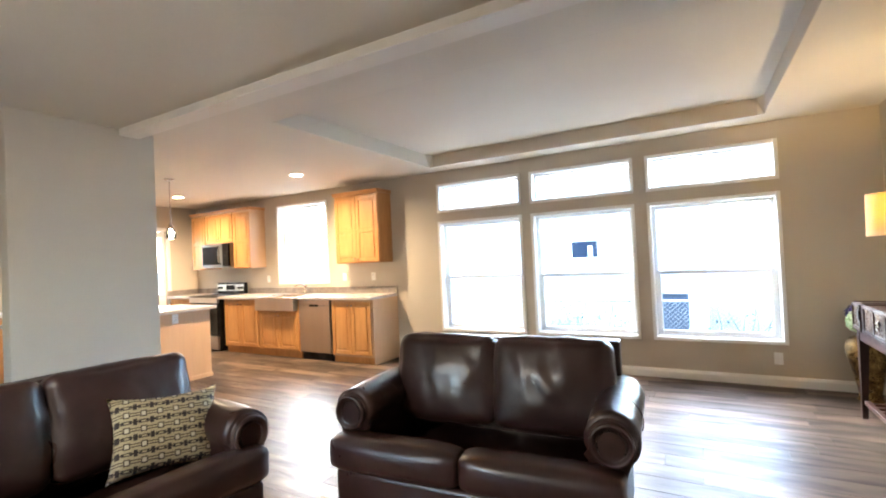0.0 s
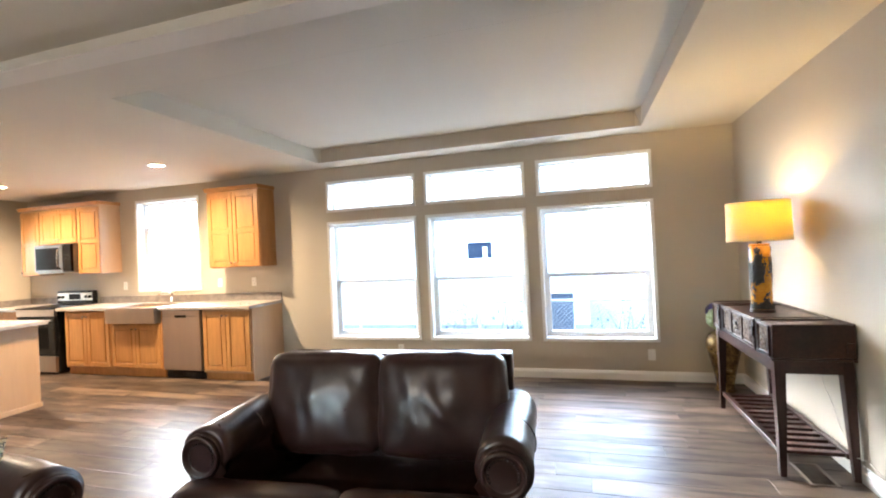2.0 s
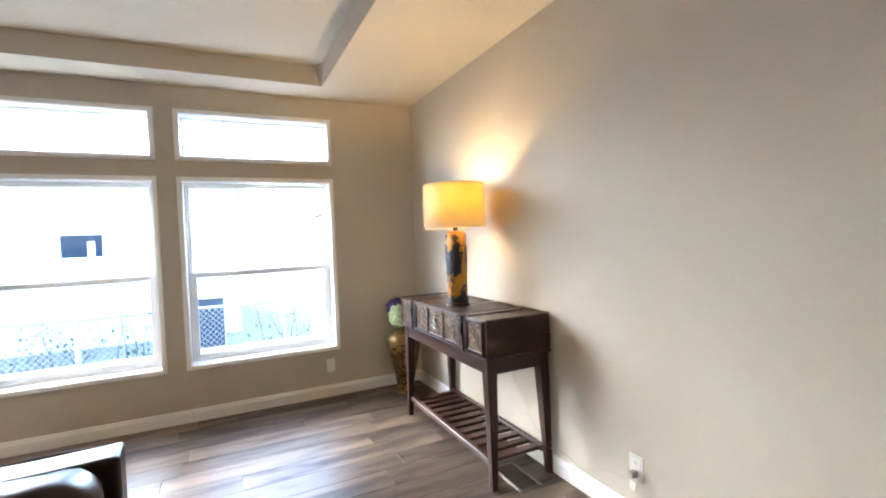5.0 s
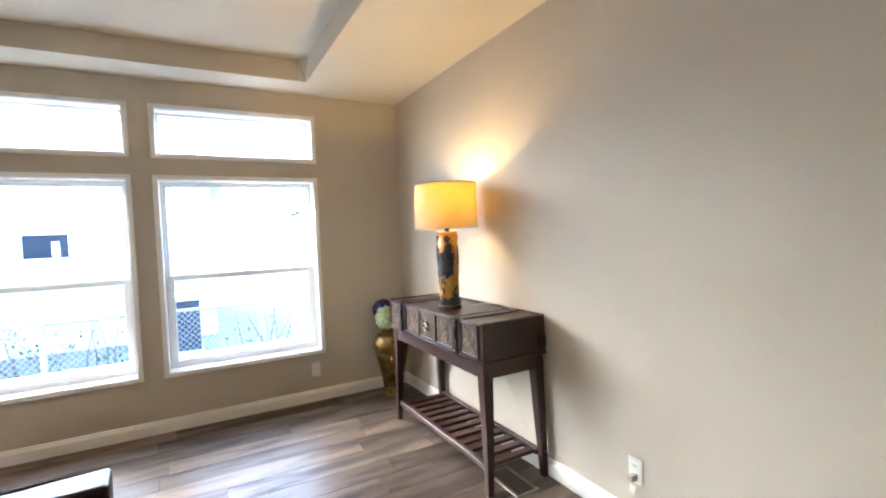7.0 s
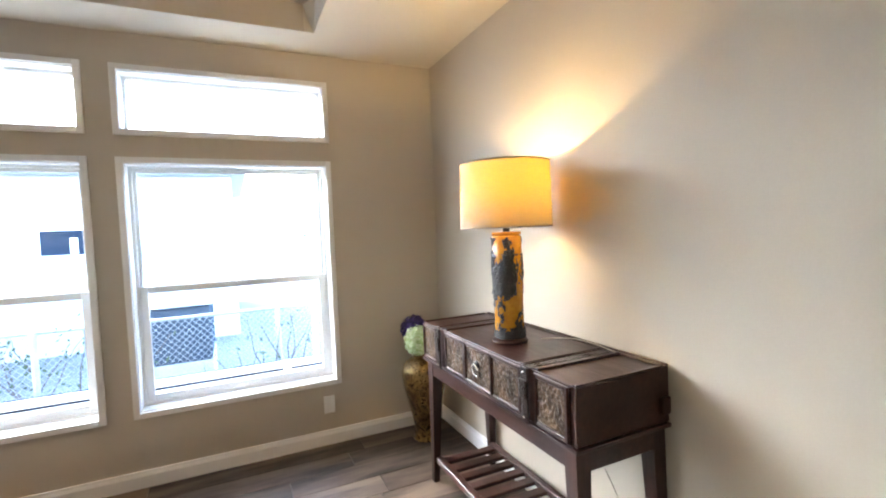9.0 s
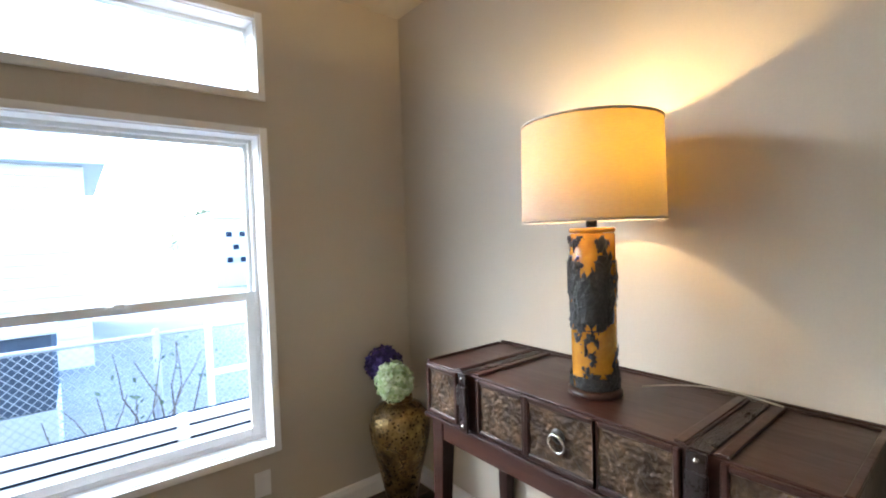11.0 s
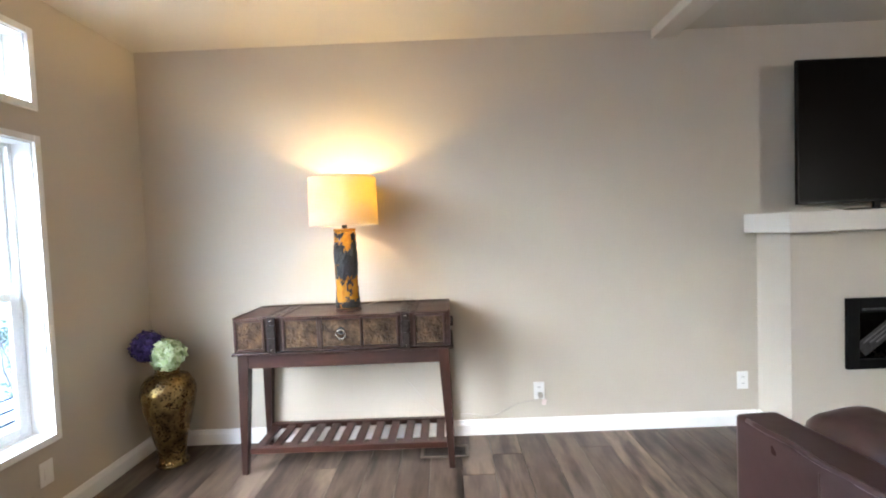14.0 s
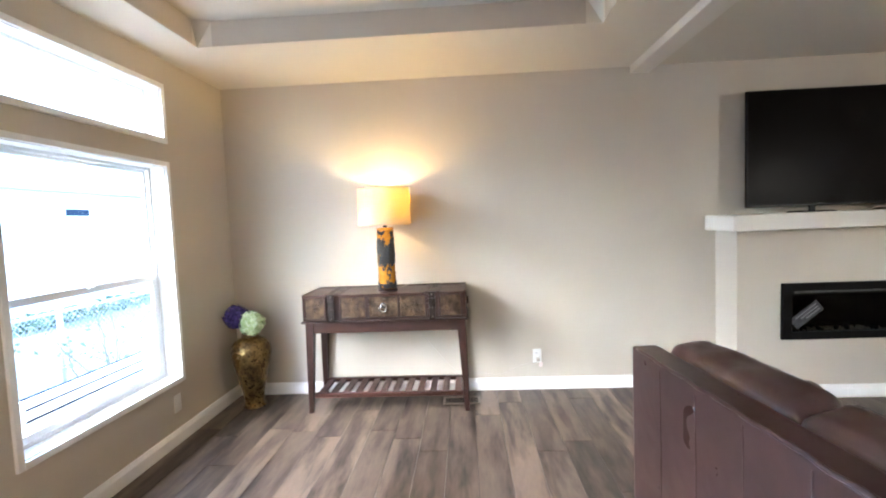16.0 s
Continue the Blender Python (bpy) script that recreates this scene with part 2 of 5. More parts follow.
def gold_material():
    m, nt, p = nodes_of("pierced_gold")
    v = place_of(nt, "object")
    vor = nt.nodes.new("ShaderNodeTexVoronoi")
    vor.inputs["Scale"].default_value = 62
    nt.links.new(v, vor.inputs["Vector"])
    patch = noise_of(nt, v, 13, 2, 0.5, 0.42, 0.5)
    hole = nt.nodes.new("ShaderNodeMath")
    hole.operation = "LESS_THAN"
    nt.links.new(vor.outputs["Distance"], hole.inputs[0])
    hole.inputs[1].default_value = 0.34
    mul = nt.nodes.new("ShaderNodeMath")
    mul.operation = "MULTIPLY"
    nt.links.new(hole.outputs[0], mul.inputs[0])
    nt.links.new(patch, mul.inputs[1])
    big = noise_of(nt, v, 12, 4)
    col = mixed(nt, big, (0.34, 0.22, 0.082), (0.095, 0.056, 0.022))
    col = mixed(nt, mul.outputs[0], col, (0.03, 0.018, 0.008))
    nt.links.new(col, p.inputs["Base Color"])
    p.inputs["Metallic"].default_value = 0.95
    nt.links.new(ranged(nt, big, 0.24, 0.4), p.inputs["Roughness"])
    bumped(nt, p, vor.outputs["Distance"], 0.5, 0.006)
    return m


GOLD = gold_material()


def shade_material():
    m, nt, p = nodes_of("linen_shade")
    v = place_of(nt, "object")
    slub = noise_of(nt, place_of(nt, "object", (1, 1, 9)), 60, 5)
    weave = noise_of(nt, v, 340, 2)
    col = mixed(nt, ranged(nt, slub, 0, 0.35), (0.43, 0.395, 0.345), (0.33, 0.295, 0.245))
    nt.links.new(col, p.inputs["Base Color"])
    p.inputs["Roughness"].default_value = 0.85
    bumped(nt, p, weave, 0.25, 0.001)
    tr = nt.nodes.new("ShaderNodeBsdfTranslucent")
    nt.links.new(mixed(nt, ranged(nt, slub, 0, 0.4), (0.86, 0.52, 0.018), (0.62, 0.355, 0.010)), tr.inputs["Color"])
    mx = nt.nodes.new("ShaderNodeMixShader")
    mx.inputs[0].default_value = 0.09
    nt.links.new(p.outputs[0], mx.inputs[1])
    nt.links.new(tr.outputs[0], mx.inputs[2])
    nt.links.new(mx.outputs[0], nt.nodes["Material Output"].inputs["Surface"])
    return m


SHADE = shade_material()


def pillow_material():
    """Cream ground with dark brown chain links in staggered rows."""
    m, nt, p = nodes_of("geometric_pillow_fabric")
    v = place_of(nt, "object", (1, 1, 1))
    sep = nt.nodes.new("ShaderNodeSeparateXYZ")
    nt.links.new(v, sep.inputs[0])

    def op(kind, a, b=0.0, c=0.0):
        n = nt.nodes.new("ShaderNodeMath")
        n.operation = kind
        for s, q in zip(n.inputs, (a, b, c)):
            if isinstance(q, bpy.types.NodeSocket):
                nt.links.new(q, s)
            else:
                s.default_value = q
        return n.outputs[0]

    z = op("ADD", op("DIVIDE", sep.outputs["Z"], 0.036), 20.0)
    row = op("FLOOR", z)
    fz = op("SUBTRACT", z, row)
    x = op("ADD", op("DIVIDE", sep.outputs["X"], 0.070), op("MULTIPLY", row, 0.5))
    fx = op("FRACT", op("ADD", x, 20.0))
    dx = op("ABSOLUTE", op("SUBTRACT", fx, 0.5))
    dz = op("ABSOLUTE", op("SUBTRACT", fz, 0.5))
    odd = op("MODULO", row, 2.0)
    ringo = op("MULTIPLY", op("LESS_THAN", dx, 0.19), op("LESS_THAN", dz, 0.42))
    ringi = op("MULTIPLY", op("MULTIPLY", op("LESS_THAN", dx, 0.12), op("LESS_THAN", dz, 0.27)), op("SUBTRACT", 1.0, odd))
    twin = op("LESS_THAN", op("ABSOLUTE", op("SUBTRACT", dz, 0.17)), 0.068)
    bar = op("MULTIPLY", twin, op("GREATER_THAN", dx, 0.18))
    solid = op("MULTIPLY", op("MULTIPLY", op("LESS_THAN", dx, 0.12), op("LESS_THAN", dz, 0.42)), odd)
    ink = op("MAXIMUM", op("MULTIPLY", op("SUBTRACT", ringo, ringi), op("SUBTRACT", 1.0, odd)), op("MAXIMUM", bar, solid))
    ink = op("MAXIMUM", ink, op("MULTIPLY", op("MULTIPLY", op("LESS_THAN", dz, 0.09), op("LESS_THAN", dx, 0.36)), odd))
    grain = noise_of(nt, v, 260, 3)
    ground = mixed(nt, grain, (0.50, 0.40, 0.23), (0.40, 0.31, 0.17))
    cream = op("MULTIPLY", ringi, 0.8)
    ground = mixed(nt, cream, ground, (0.62, 0.54, 0.38))
    thread = mixed(nt, odd, (0.050, 0.034, 0.022), (0.035, 0.026, 0.021))
    nt.links.new(mixed(nt, ink, ground, thread), p.inputs["Base Color"])
    p.inputs["Roughness"].default_value = 0.9
    bumped(nt, p, grain, 0.4, 0.002)
    return m


PILLOW = pillow_material()


# ---------------------------------------------------------------- mesh helpers
def link(name, bm, material, smooth=False):
    bmesh.ops.recalc_face_normals(bm, faces=bm.faces)
    me = bpy.data.meshes.new(name)
    bm.to_mesh(me)
    bm.free()
    me.materials.append(material)
    if smooth:
        for f in me.polygons:
            f.use_smooth = True
    return me


def part(name, bm, material, parent=None, label="", smooth=False):
    ob = new(name, link(name, bm, material, smooth))
    if parent:
        ob.parent = parent
    if label:
        tagged(ob, label)
    return ob


def thing(name, at, label, category, group="", rz=0.0):
    ob = new(name)
    ob.empty_display_size = 0.1
    ob.matrix_world = pose(*at, 0, 0, rz)
    return tagged(ob, label, category, group)


def box(bm, lo, hi, bevel=0.0, segments=2, m=None):
    c = [(a + b) / 2 for a, b in zip(lo, hi)]
    s = [max(abs(b - a), 1e-5) for a, b in zip(lo, hi)]
    mat = Matrix.Translation(c) @ Matrix.Diagonal((*s, 1))
    if m is not None:
        mat = m @ mat
    g = bmesh.ops.create_cube(bm, size=1, matrix=mat)
    if bevel:
        edges = list({e for v in g["verts"] for e in v.link_edges})
        bmesh.ops.bevel(bm, geom=edges, offset=min(bevel, min(s) * 0.45), segments=segments, affect="EDGES", profile=0.6)
    return bm


def boxed(lo, hi, bevel=0.0, segments=2, m=None):
    return box(bmesh.new(), lo, hi, bevel, segments, m)


def lathe(profile, steps=48, at=(0, 0, 0), bm=None):
    bm = bm or bmesh.new()
    rings = []
    for r, z in profile:
        if r < 1e-5:
            rings.append([bm.verts.new((at[0], at[1], at[2] + z))])
        else:
            rings.append([bm.verts.new((at[0] + r * math.cos(2 * math.pi * i / steps), at[1] + r * math.sin(2 * math.pi * i / steps), at[2] + z)) for i in range(steps)])
    for a, b in zip(rings, rings[1:]):
        for i in range(steps):
            j = (i + 1) % steps
            if len(a) == 1 and len(b) == 1:
                continue
            if len(a) == 1:
                bm.faces.new((a[0], b[i], b[j]))
            elif len(b) == 1:
                bm.faces.new((a[i], a[j], b[0]))
            else:
                bm.faces.new((a[i], a[j], b[j], b[i]))
    return bm


def prism(profile, y0, y1, bm=None, rings=1, axis="y"):
    """A closed outline (x, z) swept from y0 to y1."""
    bm = bm or bmesh.new()
    loops = []
    for k in range(rings + 1):
        y = y0 + (y1 - y0) * k / rings
        loops.append([bm.verts.new((x, y, z) if axis == "y" else (y, x, z)) for x, z in profile])
    n = len(profile)
    for a, b in zip(loops, loops[1:]):
        for i in range(n):
            bm.faces.new((a[i], a[(i + 1) % n], b[(i + 1) % n], b[i]))
    bm.faces.new(loops[0])
    bm.faces.new(loops[-1])
    return bm


def tube(points, radius, sides=8, bm=None):
    bm = bm or bmesh.new()
    pts = [Vector(p) for p in points]
    rings = []
    for i, p in enumerate(pts):
        d = (pts[min(i + 1, len(pts) - 1)] - pts[max(i - 1, 0)]).normalized()
        u = d.orthogonal().normalized()
        w = d.cross(u)
        r = radius[i] if isinstance(radius, (list, tuple)) else radius
        rings.append([bm.verts.new(p + r * (u * math.cos(2 * math.pi * k / sides) + w * math.sin(2 * math.pi * k / sides))) for k in range(sides)])
    for a, b in zip(rings, rings[1:]):
        best = min(range(sides), key=lambda s: sum((a[k].co - b[(k + s) % sides].co).length for k in range(sides)))
        for k in range(sides):
            bm.faces.new((a[k], a[(k + 1) % sides], b[(k + 1 + best) % sides], b[(k + best) % sides]))
    bm.faces.new(rings[0])
    bm.faces.new(rings[-1])
    return bm


def cushion(bm, centre, size, r=0.06, puff=0.03, cuts=9, wrinkle=0.006, turn=None, seed=0.0, crown=1.0, folds=0.0):
    """A stuffed block: rounded edges, bulging faces, soft folds."""
    before = set(bm.verts)
    g = bmesh.ops.create_cube(bm, size=2)
    edges = list({e for v in g["verts"] for e in v.link_edges})
    bmesh.ops.subdivide_edges(bm, edges=edges, cuts=cuts, use_grid_fill=True)
    allv = [v for v in bm.verts if v not in before]
    hx, hy, hz = (s / 2 for s in size)
    turn = turn or Matrix.Identity(4)
    for v in allv:
        a, b, c = v.co
        p = Vector((a * hx, b * hy, c * hz))
        inner = Vector([max(-h + r, min(h - r, q)) for h, q in zip((hx, hy, hz), p)])
        d = p - inner
        if d.length > 1e-9:
            p = inner + d.normalized() * min(r, d.length if max(abs(a), abs(b), abs(c)) < 0.999 else r)
        fa, fb, fc = (max(0, 1 - q * q) for q in (a, b, c))
        if abs(a) > 0.999:
            p.x += math.copysign(puff * 0.5, a) * fb * fc
        if abs(b) > 0.999:
            p.y += math.copysign(puff, b) * fa * fc
        if abs(c) > 0.999:
            p.z += math.copysign(puff * crown, c) * fa * fb
        n = noise.noise(Vector((p.x * 9 + seed, p.y * 9, p.z * 9 + seed)))
        n2 = noise.noise(Vector((p.x * 22 + seed, p.y * 22, p.z * 10)))
        p += Vector((a, b, c)).normalized() * (n * wrinkle + n2 * wrinkle * 0.5)
        if folds:
            u = noise.noise(Vector((p.x * 5 + seed, p.z * 5, 1.5))) * 2.2
            p += Vector((a, b, c)).normalized() * folds * (math.sin(p.x * 46 + u * 3 + p.z * 9) * fa * fc + 0.6 * abs(noise.noise(Vector((p.x * 14 - p.z * 8 + seed, p.x * 6 + p.z * 14, 3.0)))))
        v.co = turn @ p + Vector(centre)
    return bm


def pierced_wall(name, axis, inner, outer, u0, u1, z0, z1, holes, material):
    """A wall across the given axis with openings (u0, u1, z0, z1) cut right through, reveals closed."""
    us = sorted({u0, u1, *(h[0] for h in holes), *(h[1] for h in holes)})
    zs = sorted({z0, z1, *(h[2] for h in holes), *(h[3] for h in holes)})
    bm = bmesh.new()
    at = (lambda u, d, z: (u, d, z)) if axis == "y" else (lambda u, d, z: (d, u, z))
    cache = {}

    def vert(u, d, z):
        key = (round(u, 5), round(d, 5), round(z, 5))
        if key not in cache:
            cache[key] = bm.verts.new(at(u, d, z))
        return cache[key]

    def solid(i, k):
        if i < 0 or k < 0 or i >= len(us) - 1 or k >= len(zs) - 1:
            return False
        cu, cz = (us[i] + us[i + 1]) / 2, (zs[k] + zs[k + 1]) / 2
        return not any(h[0] < cu < h[1] and h[2] < cz < h[3] for h in holes)

    for i in range(len(us) - 1):
        for k in range(len(zs) - 1):
            if not solid(i, k):
                continue
            a, b, c, d = us[i], us[i + 1], zs[k], zs[k + 1]
            for w in (inner, outer):
                bm.faces.new((vert(a, w, c), vert(b, w, c), vert(b, w, d), vert(a, w, d)))
            for (di, dk), (p, q) in (((-1, 0), ((a, c), (a, d))), ((1, 0), ((b, c), (b, d))), ((0, -1), ((a, c), (b, c))), ((0, 1), ((a, d), (b, d)))):
                if not solid(i + di, k + dk):
                    bm.faces.new((vert(p[0], inner, p[1]), vert(q[0], inner, q[1]), vert(q[0], outer, q[1]), vert(p[0], outer, p[1])))
    return tagged(part(name, bm, material), kind="structure")


# ---------------------------------------------------------------- the shell
H = 2.57
XW, YS = -10.0, -7.3
BIG = [(-1.925, -0.745), (-3.235, -2.05), (-4.55, -3.35)]
T = 0.03  # casing that covers the edge of an opening
holes = []
for a, b in BIG:
    holes += [(a + T, b - T, 0.40 + T, 1.885 - T), (a + T, b - T, 2.005 + T, 2.397 - T)]
SINKWIN = (-7.72, -6.57, 1.07, 2.40)
holes.append((SINKWIN[0] + T, SINKWIN[1] - T, SINKWIN[2] + T, SINKWIN[3] - T))
tagged(pierced_wall("wall_north", "y", 0.0, 0.15, XW - 0.15, 0.15, -0.3, 2.9, holes, WALL), "beige painted wall with a bank of windows")
tagged(pierced_wall("wall_east", "x", 0.0, 0.15, YS - 0.15, 0.0, -0.3, 2.9, [], WALL), "beige painted wall behind the console table")
# Unseen opening, added to let fill daylight in from the south.
SOUTH_FILL = [(-4.6, -3.6, 0.5, 1.8)]
tagged(pierced_wall("wall_south", "y", YS, YS - 0.15, XW - 0.15, 0.0, -0.3, 2.9, SOUTH_FILL, WALL), "beige painted wall")
tagged(pierced_wall("wall_west", "x", XW, XW - 0.15, YS, 0.0, -0.3, 2.9, [(-1.50, -0.60, 0.02, 2.12)], WALL), "beige painted kitchen wall with a door")
tagged(part("partition_wall", boxed((-5.66, -4.17, 0), (-5.53, -3.19, H), 0.004, 1), WALL), "short beige painted partition between living room and kitchen", kind="structure")
tagged(part("floor_base", boxed((XW, YS, -0.2), (0, 0, -0.012)), VOID), "underlay below the planks", kind="structure")


def ceiling():
    """A flat ceiling with one shallow tray, its inner corners cut off above."""
    bm = bmesh.new()
    x0, x1, y0, y1, up = -4.45, -0.867, -2.85, -0.333, 2.725
    o = [bm.verts.new(p) for p in ((XW, YS, H), (0, YS, H), (0, 0, H), (XW, 0, H))]
    i = [bm.verts.new(p) for p in ((x0, y0, H), (x1, y0, H), (x1, y1, H), (x0, y1, H))]
    for k in range(4):
        bm.faces.new((o[k], o[(k + 1) % 4], i[(k + 1) % 4], i[k]))
    cx, cy = 0.055, 0.10
    t = [(x0 + cx, y0, x0, y0 + cy), (x1 - cx, y0, x1, y0 + cy), (x1 - cx, y1, x1, y1 - cy), (x0 + cx, y1, x0, y1 - cy)]
    a = [bm.verts.new((q[0], q[1], up)) for q in t]
    b = [bm.verts.new((q[2], q[3], up)) for q in t]
    for k in range(4):
        bm.faces.new((i[k], a[k], b[k]))
    bm.faces.new((i[0], i[1], a[1], a[0]))
    bm.faces.new((i[1], i[2], b[2], b[1]))
    bm.faces.new((i[2], i[3], a[3], a[2]))
    bm.faces.new((i[3], i[0], b[0], b[3]))
    bm.faces.new((a[0], a[1], b[1], b[2], a[2], a[3], b[3], b[0]))
    top = [bm.verts.new((v.co.x, v.co.y, 2.9)) for v in o]
    bm.faces.new(top)
    for k in range(4):
        bm.faces.new((o[k], o[(k + 1) % 4], top[(k + 1) % 4], top[k]))
    # Three inner edges in the wall colour; the west one keeps the ceiling colour.
    edge = boxed((x0 + cx, y1 - 0.004, H + 0.001), (x1 - cx, y1 - 0.0005, up - 0.001))
    sides = [edge]
    sides.append(boxed((x1 - 0.004, y0 + cy, H + 0.001), (x1 - 0.0005, y1 - cy, up - 0.001)))
    sides.append(boxed((x0 + cx, y0 + 0.0005, H + 0.001), (x1 - cx, y0 + 0.004, up - 0.001)))
    for side in sides:
        tagged(part("trim", side, WALL), "beige inner edge of the ceiling tray", kind="structure")
    return tagged(part("ceiling", bm, CEIL), "off-white textured ceiling with a shallow tray", kind="structure")


ceiling()
tagged(part("ceiling_beam", boxed((-5.53, -3.462, H - 0.056), (-0.002, -3.312, H + 0.02), 0.006, 2), BEAM), "low painted beam across the ceiling", kind="structure")


def baseboard(p, q):
    """Moulded skirting from p to q on the floor; the room lies on its left."""
    a, b = Vector((*p, 0)), Vector((*q, 0))
    prof = [(0, 0), (0.016, 0), (0.016, 0.068), (0.012, 0.078), (0.009, 0.084), (0.007, 0.094), (0, 0.098)]
    d = (b - a).normalized()
    n = Vector((-d.y, d.x, 0))
    bm = bmesh.new()
    rows = [[bm.verts.new(w + n * x + Vector((0, 0, z))) for x, z in prof] for w in (a, b)]
    for k in range(len(prof)):
        j = (k + 1) % len(prof)
        bm.faces.new((rows[0][k], rows[0][j], rows[1][j], rows[1][k]))
    bm.faces.new(rows[0])
    bm.faces.new(rows[1])
    return tagged(part("baseboard", bm, TRIM), "white moulded baseboard", kind="structure")


FPX, FP0, FP1 = -0.29, -3.965, -5.86
baseboard((0, 0), (-5.26, 0))
baseboard((0, FP0 + 0.017), (0, 0))
baseboard((FPX, FP0), (0, FP0))
baseboard((FPX, FP1), (FPX, FP0))
baseboard((0, YS), (0, FP1))
baseboard((-5.53, -4.17), (-5.53, -3.19))
baseboard((XW, 0), (XW, -0.5))
baseboard((XW, YS), (0, YS))
baseboard((XW, -1.6), (XW, YS))


def casing(bm, x0, x1, z0, z1, w=0.034, y0=-0.016, y1=0.002):
    box(bm, (x0, y0, z0), (x0 + w, y1, z1), 0.004)
    box(bm, (x1 - w, y0, z0), (x1, y1, z1), 0.004)
    box(bm, (x0 + w, y0, z1 - w), (x1 - w, y1, z1), 0.004)
    box(bm, (x0 + w, y0 - 0.004, z0), (x1 - w, y1, z0 + w), 0.004)
    return bm


def ring(bm, x0, x1, z0, z1, w, y0, y1, bevel=0.004):
    box(bm, (x0, y0, z0), (x0 + w, y1, z1), bevel)
    box(bm, (x1 - w, y0, z0), (x1, y1, z1), bevel)
    box(bm, (x0 + w, y0, z1 - w), (x1 - w, y1, z1), bevel)
    box(bm, (x0 + w, y0, z0), (x1 - w, y1, z0 + w), bevel)
    return bm


def pane(parent, x0, x1, z0, z1, y):
    ob = part("pane", boxed((x0, y, z0), (x1, y + 0.004, z1)), GLASS, parent, "clear glass")
    ob.visible_shadow = False
    return ob


def window(name, x0, x1, z0, z1, hung, label):
    w = new(name)
    w.location = (x0, 0, z0)
    tagged(w, label, "window", "front windows", "structure")
    ox, oz = x0, z0

    def bmloc(bm):
        bmesh.ops.translate(bm, verts=bm.verts, vec=(-ox, 0, -oz))
        return bm

    part("casing", bmloc(casing(bmesh.new(), x0, x1, z0, z1)), TRIM, w, "white painted casing")
    a, b, c, d = x0 + T, x1 - T, z0 + T, z1 - T
    jam = bmesh.new()
    box(jam, (a, 0.003, c), (a + 0.008, 0.098, d))
    box(jam, (b - 0.008, 0.003, c), (b, 0.098, d))
    box(jam, (a + 0.008, 0.003, d - 0.008), (b - 0.008, 0.098, d))
    box(jam, (a + 0.008, 0.003, c), (b - 0.008, 0.098, c + 0.008))
    part("jamb_lining", bmloc(jam), TRIM, w)
    a, b, c, d = a + 0.008, b - 0.008, c + 0.008, d - 0.008
    part("window_frame", bmloc(ring(bmesh.new(), a, b, c, d, 0.018, 0.098, 0.147)), VINYL, w, "white vinyl frame")
    a, b, c, d = a + 0.018, b - 0.018, c + 0.018, d - 0.018
    if hung:
        mid = hung
        low = part("lower_sash", bmloc(ring(bmesh.new(), a, b, c, mid + 0.02, 0.040, 0.100, 0.121)), VINYL, w, "white vinyl sash")
        upp = part("upper_sash", bmloc(ring(bmesh.new(), a, b, mid - 0.02, d, 0.018, 0.124, 0.144)), VINYL, w)
        for s, q in ((low, (a + 0.040, b - 0.040, c + 0.040, mid - 0.020, 0.108)), (upp, (a + 0.018, b - 0.018, mid - 0.002, d - 0.018, 0.132))):
            ob = part("pane", bmloc(boxed((q[0], q[4], q[2]), (q[1], q[4] + 0.004, q[3]))), GLASS, s, "clear glass")
            ob.visible_shadow = False
        lk = bmesh.new()
        xm = (a + b) / 2
        box(lk, (xm - 0.03, 0.082, mid + 0.006), (xm + 0.03, 0.093, mid + 0.018), 0.004)
        box(lk, (xm - 0.008, 0.072, mid + 0.010), (xm + 0.03, 0.084, mid + 0.026), 0.004)
        part("sash_lock", bmloc(lk), VINYL, w)
    else:
        ob = part("pane", bmloc(boxed((a, 0.115, c), (b, 0.119, d))), GLASS, w, "clear glass")
        ob.visible_shadow = False
    return w


n = 1
for a, b in BIG:
    window("window_%d" % n, a, b, 0.40, 1.885, 1.12, "tall white single-hung window with overexposed daylight behind it")
    window("window_%d" % (n + 1), a, b, 2.005, 2.397, 0, "wide white transom window above a single-hung window")
    n += 2
window("window_7", *SINKWIN, 1.98, "white kitchen window above the sink")


# Frame and pane for the added rear opening that stays out of view.
def fill_window(name, x0, x1, z0, z1, y):
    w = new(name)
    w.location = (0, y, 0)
    tagged(w, "unseen plain white window added in the rear wall for daylight", "window", "", "structure")
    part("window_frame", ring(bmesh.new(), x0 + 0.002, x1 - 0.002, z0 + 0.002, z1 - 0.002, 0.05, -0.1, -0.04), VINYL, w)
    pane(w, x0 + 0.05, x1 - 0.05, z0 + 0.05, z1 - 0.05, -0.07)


for k, q in enumerate(SOUTH_FILL):
    fill_window("window_%d" % (8 + k), *q, YS)


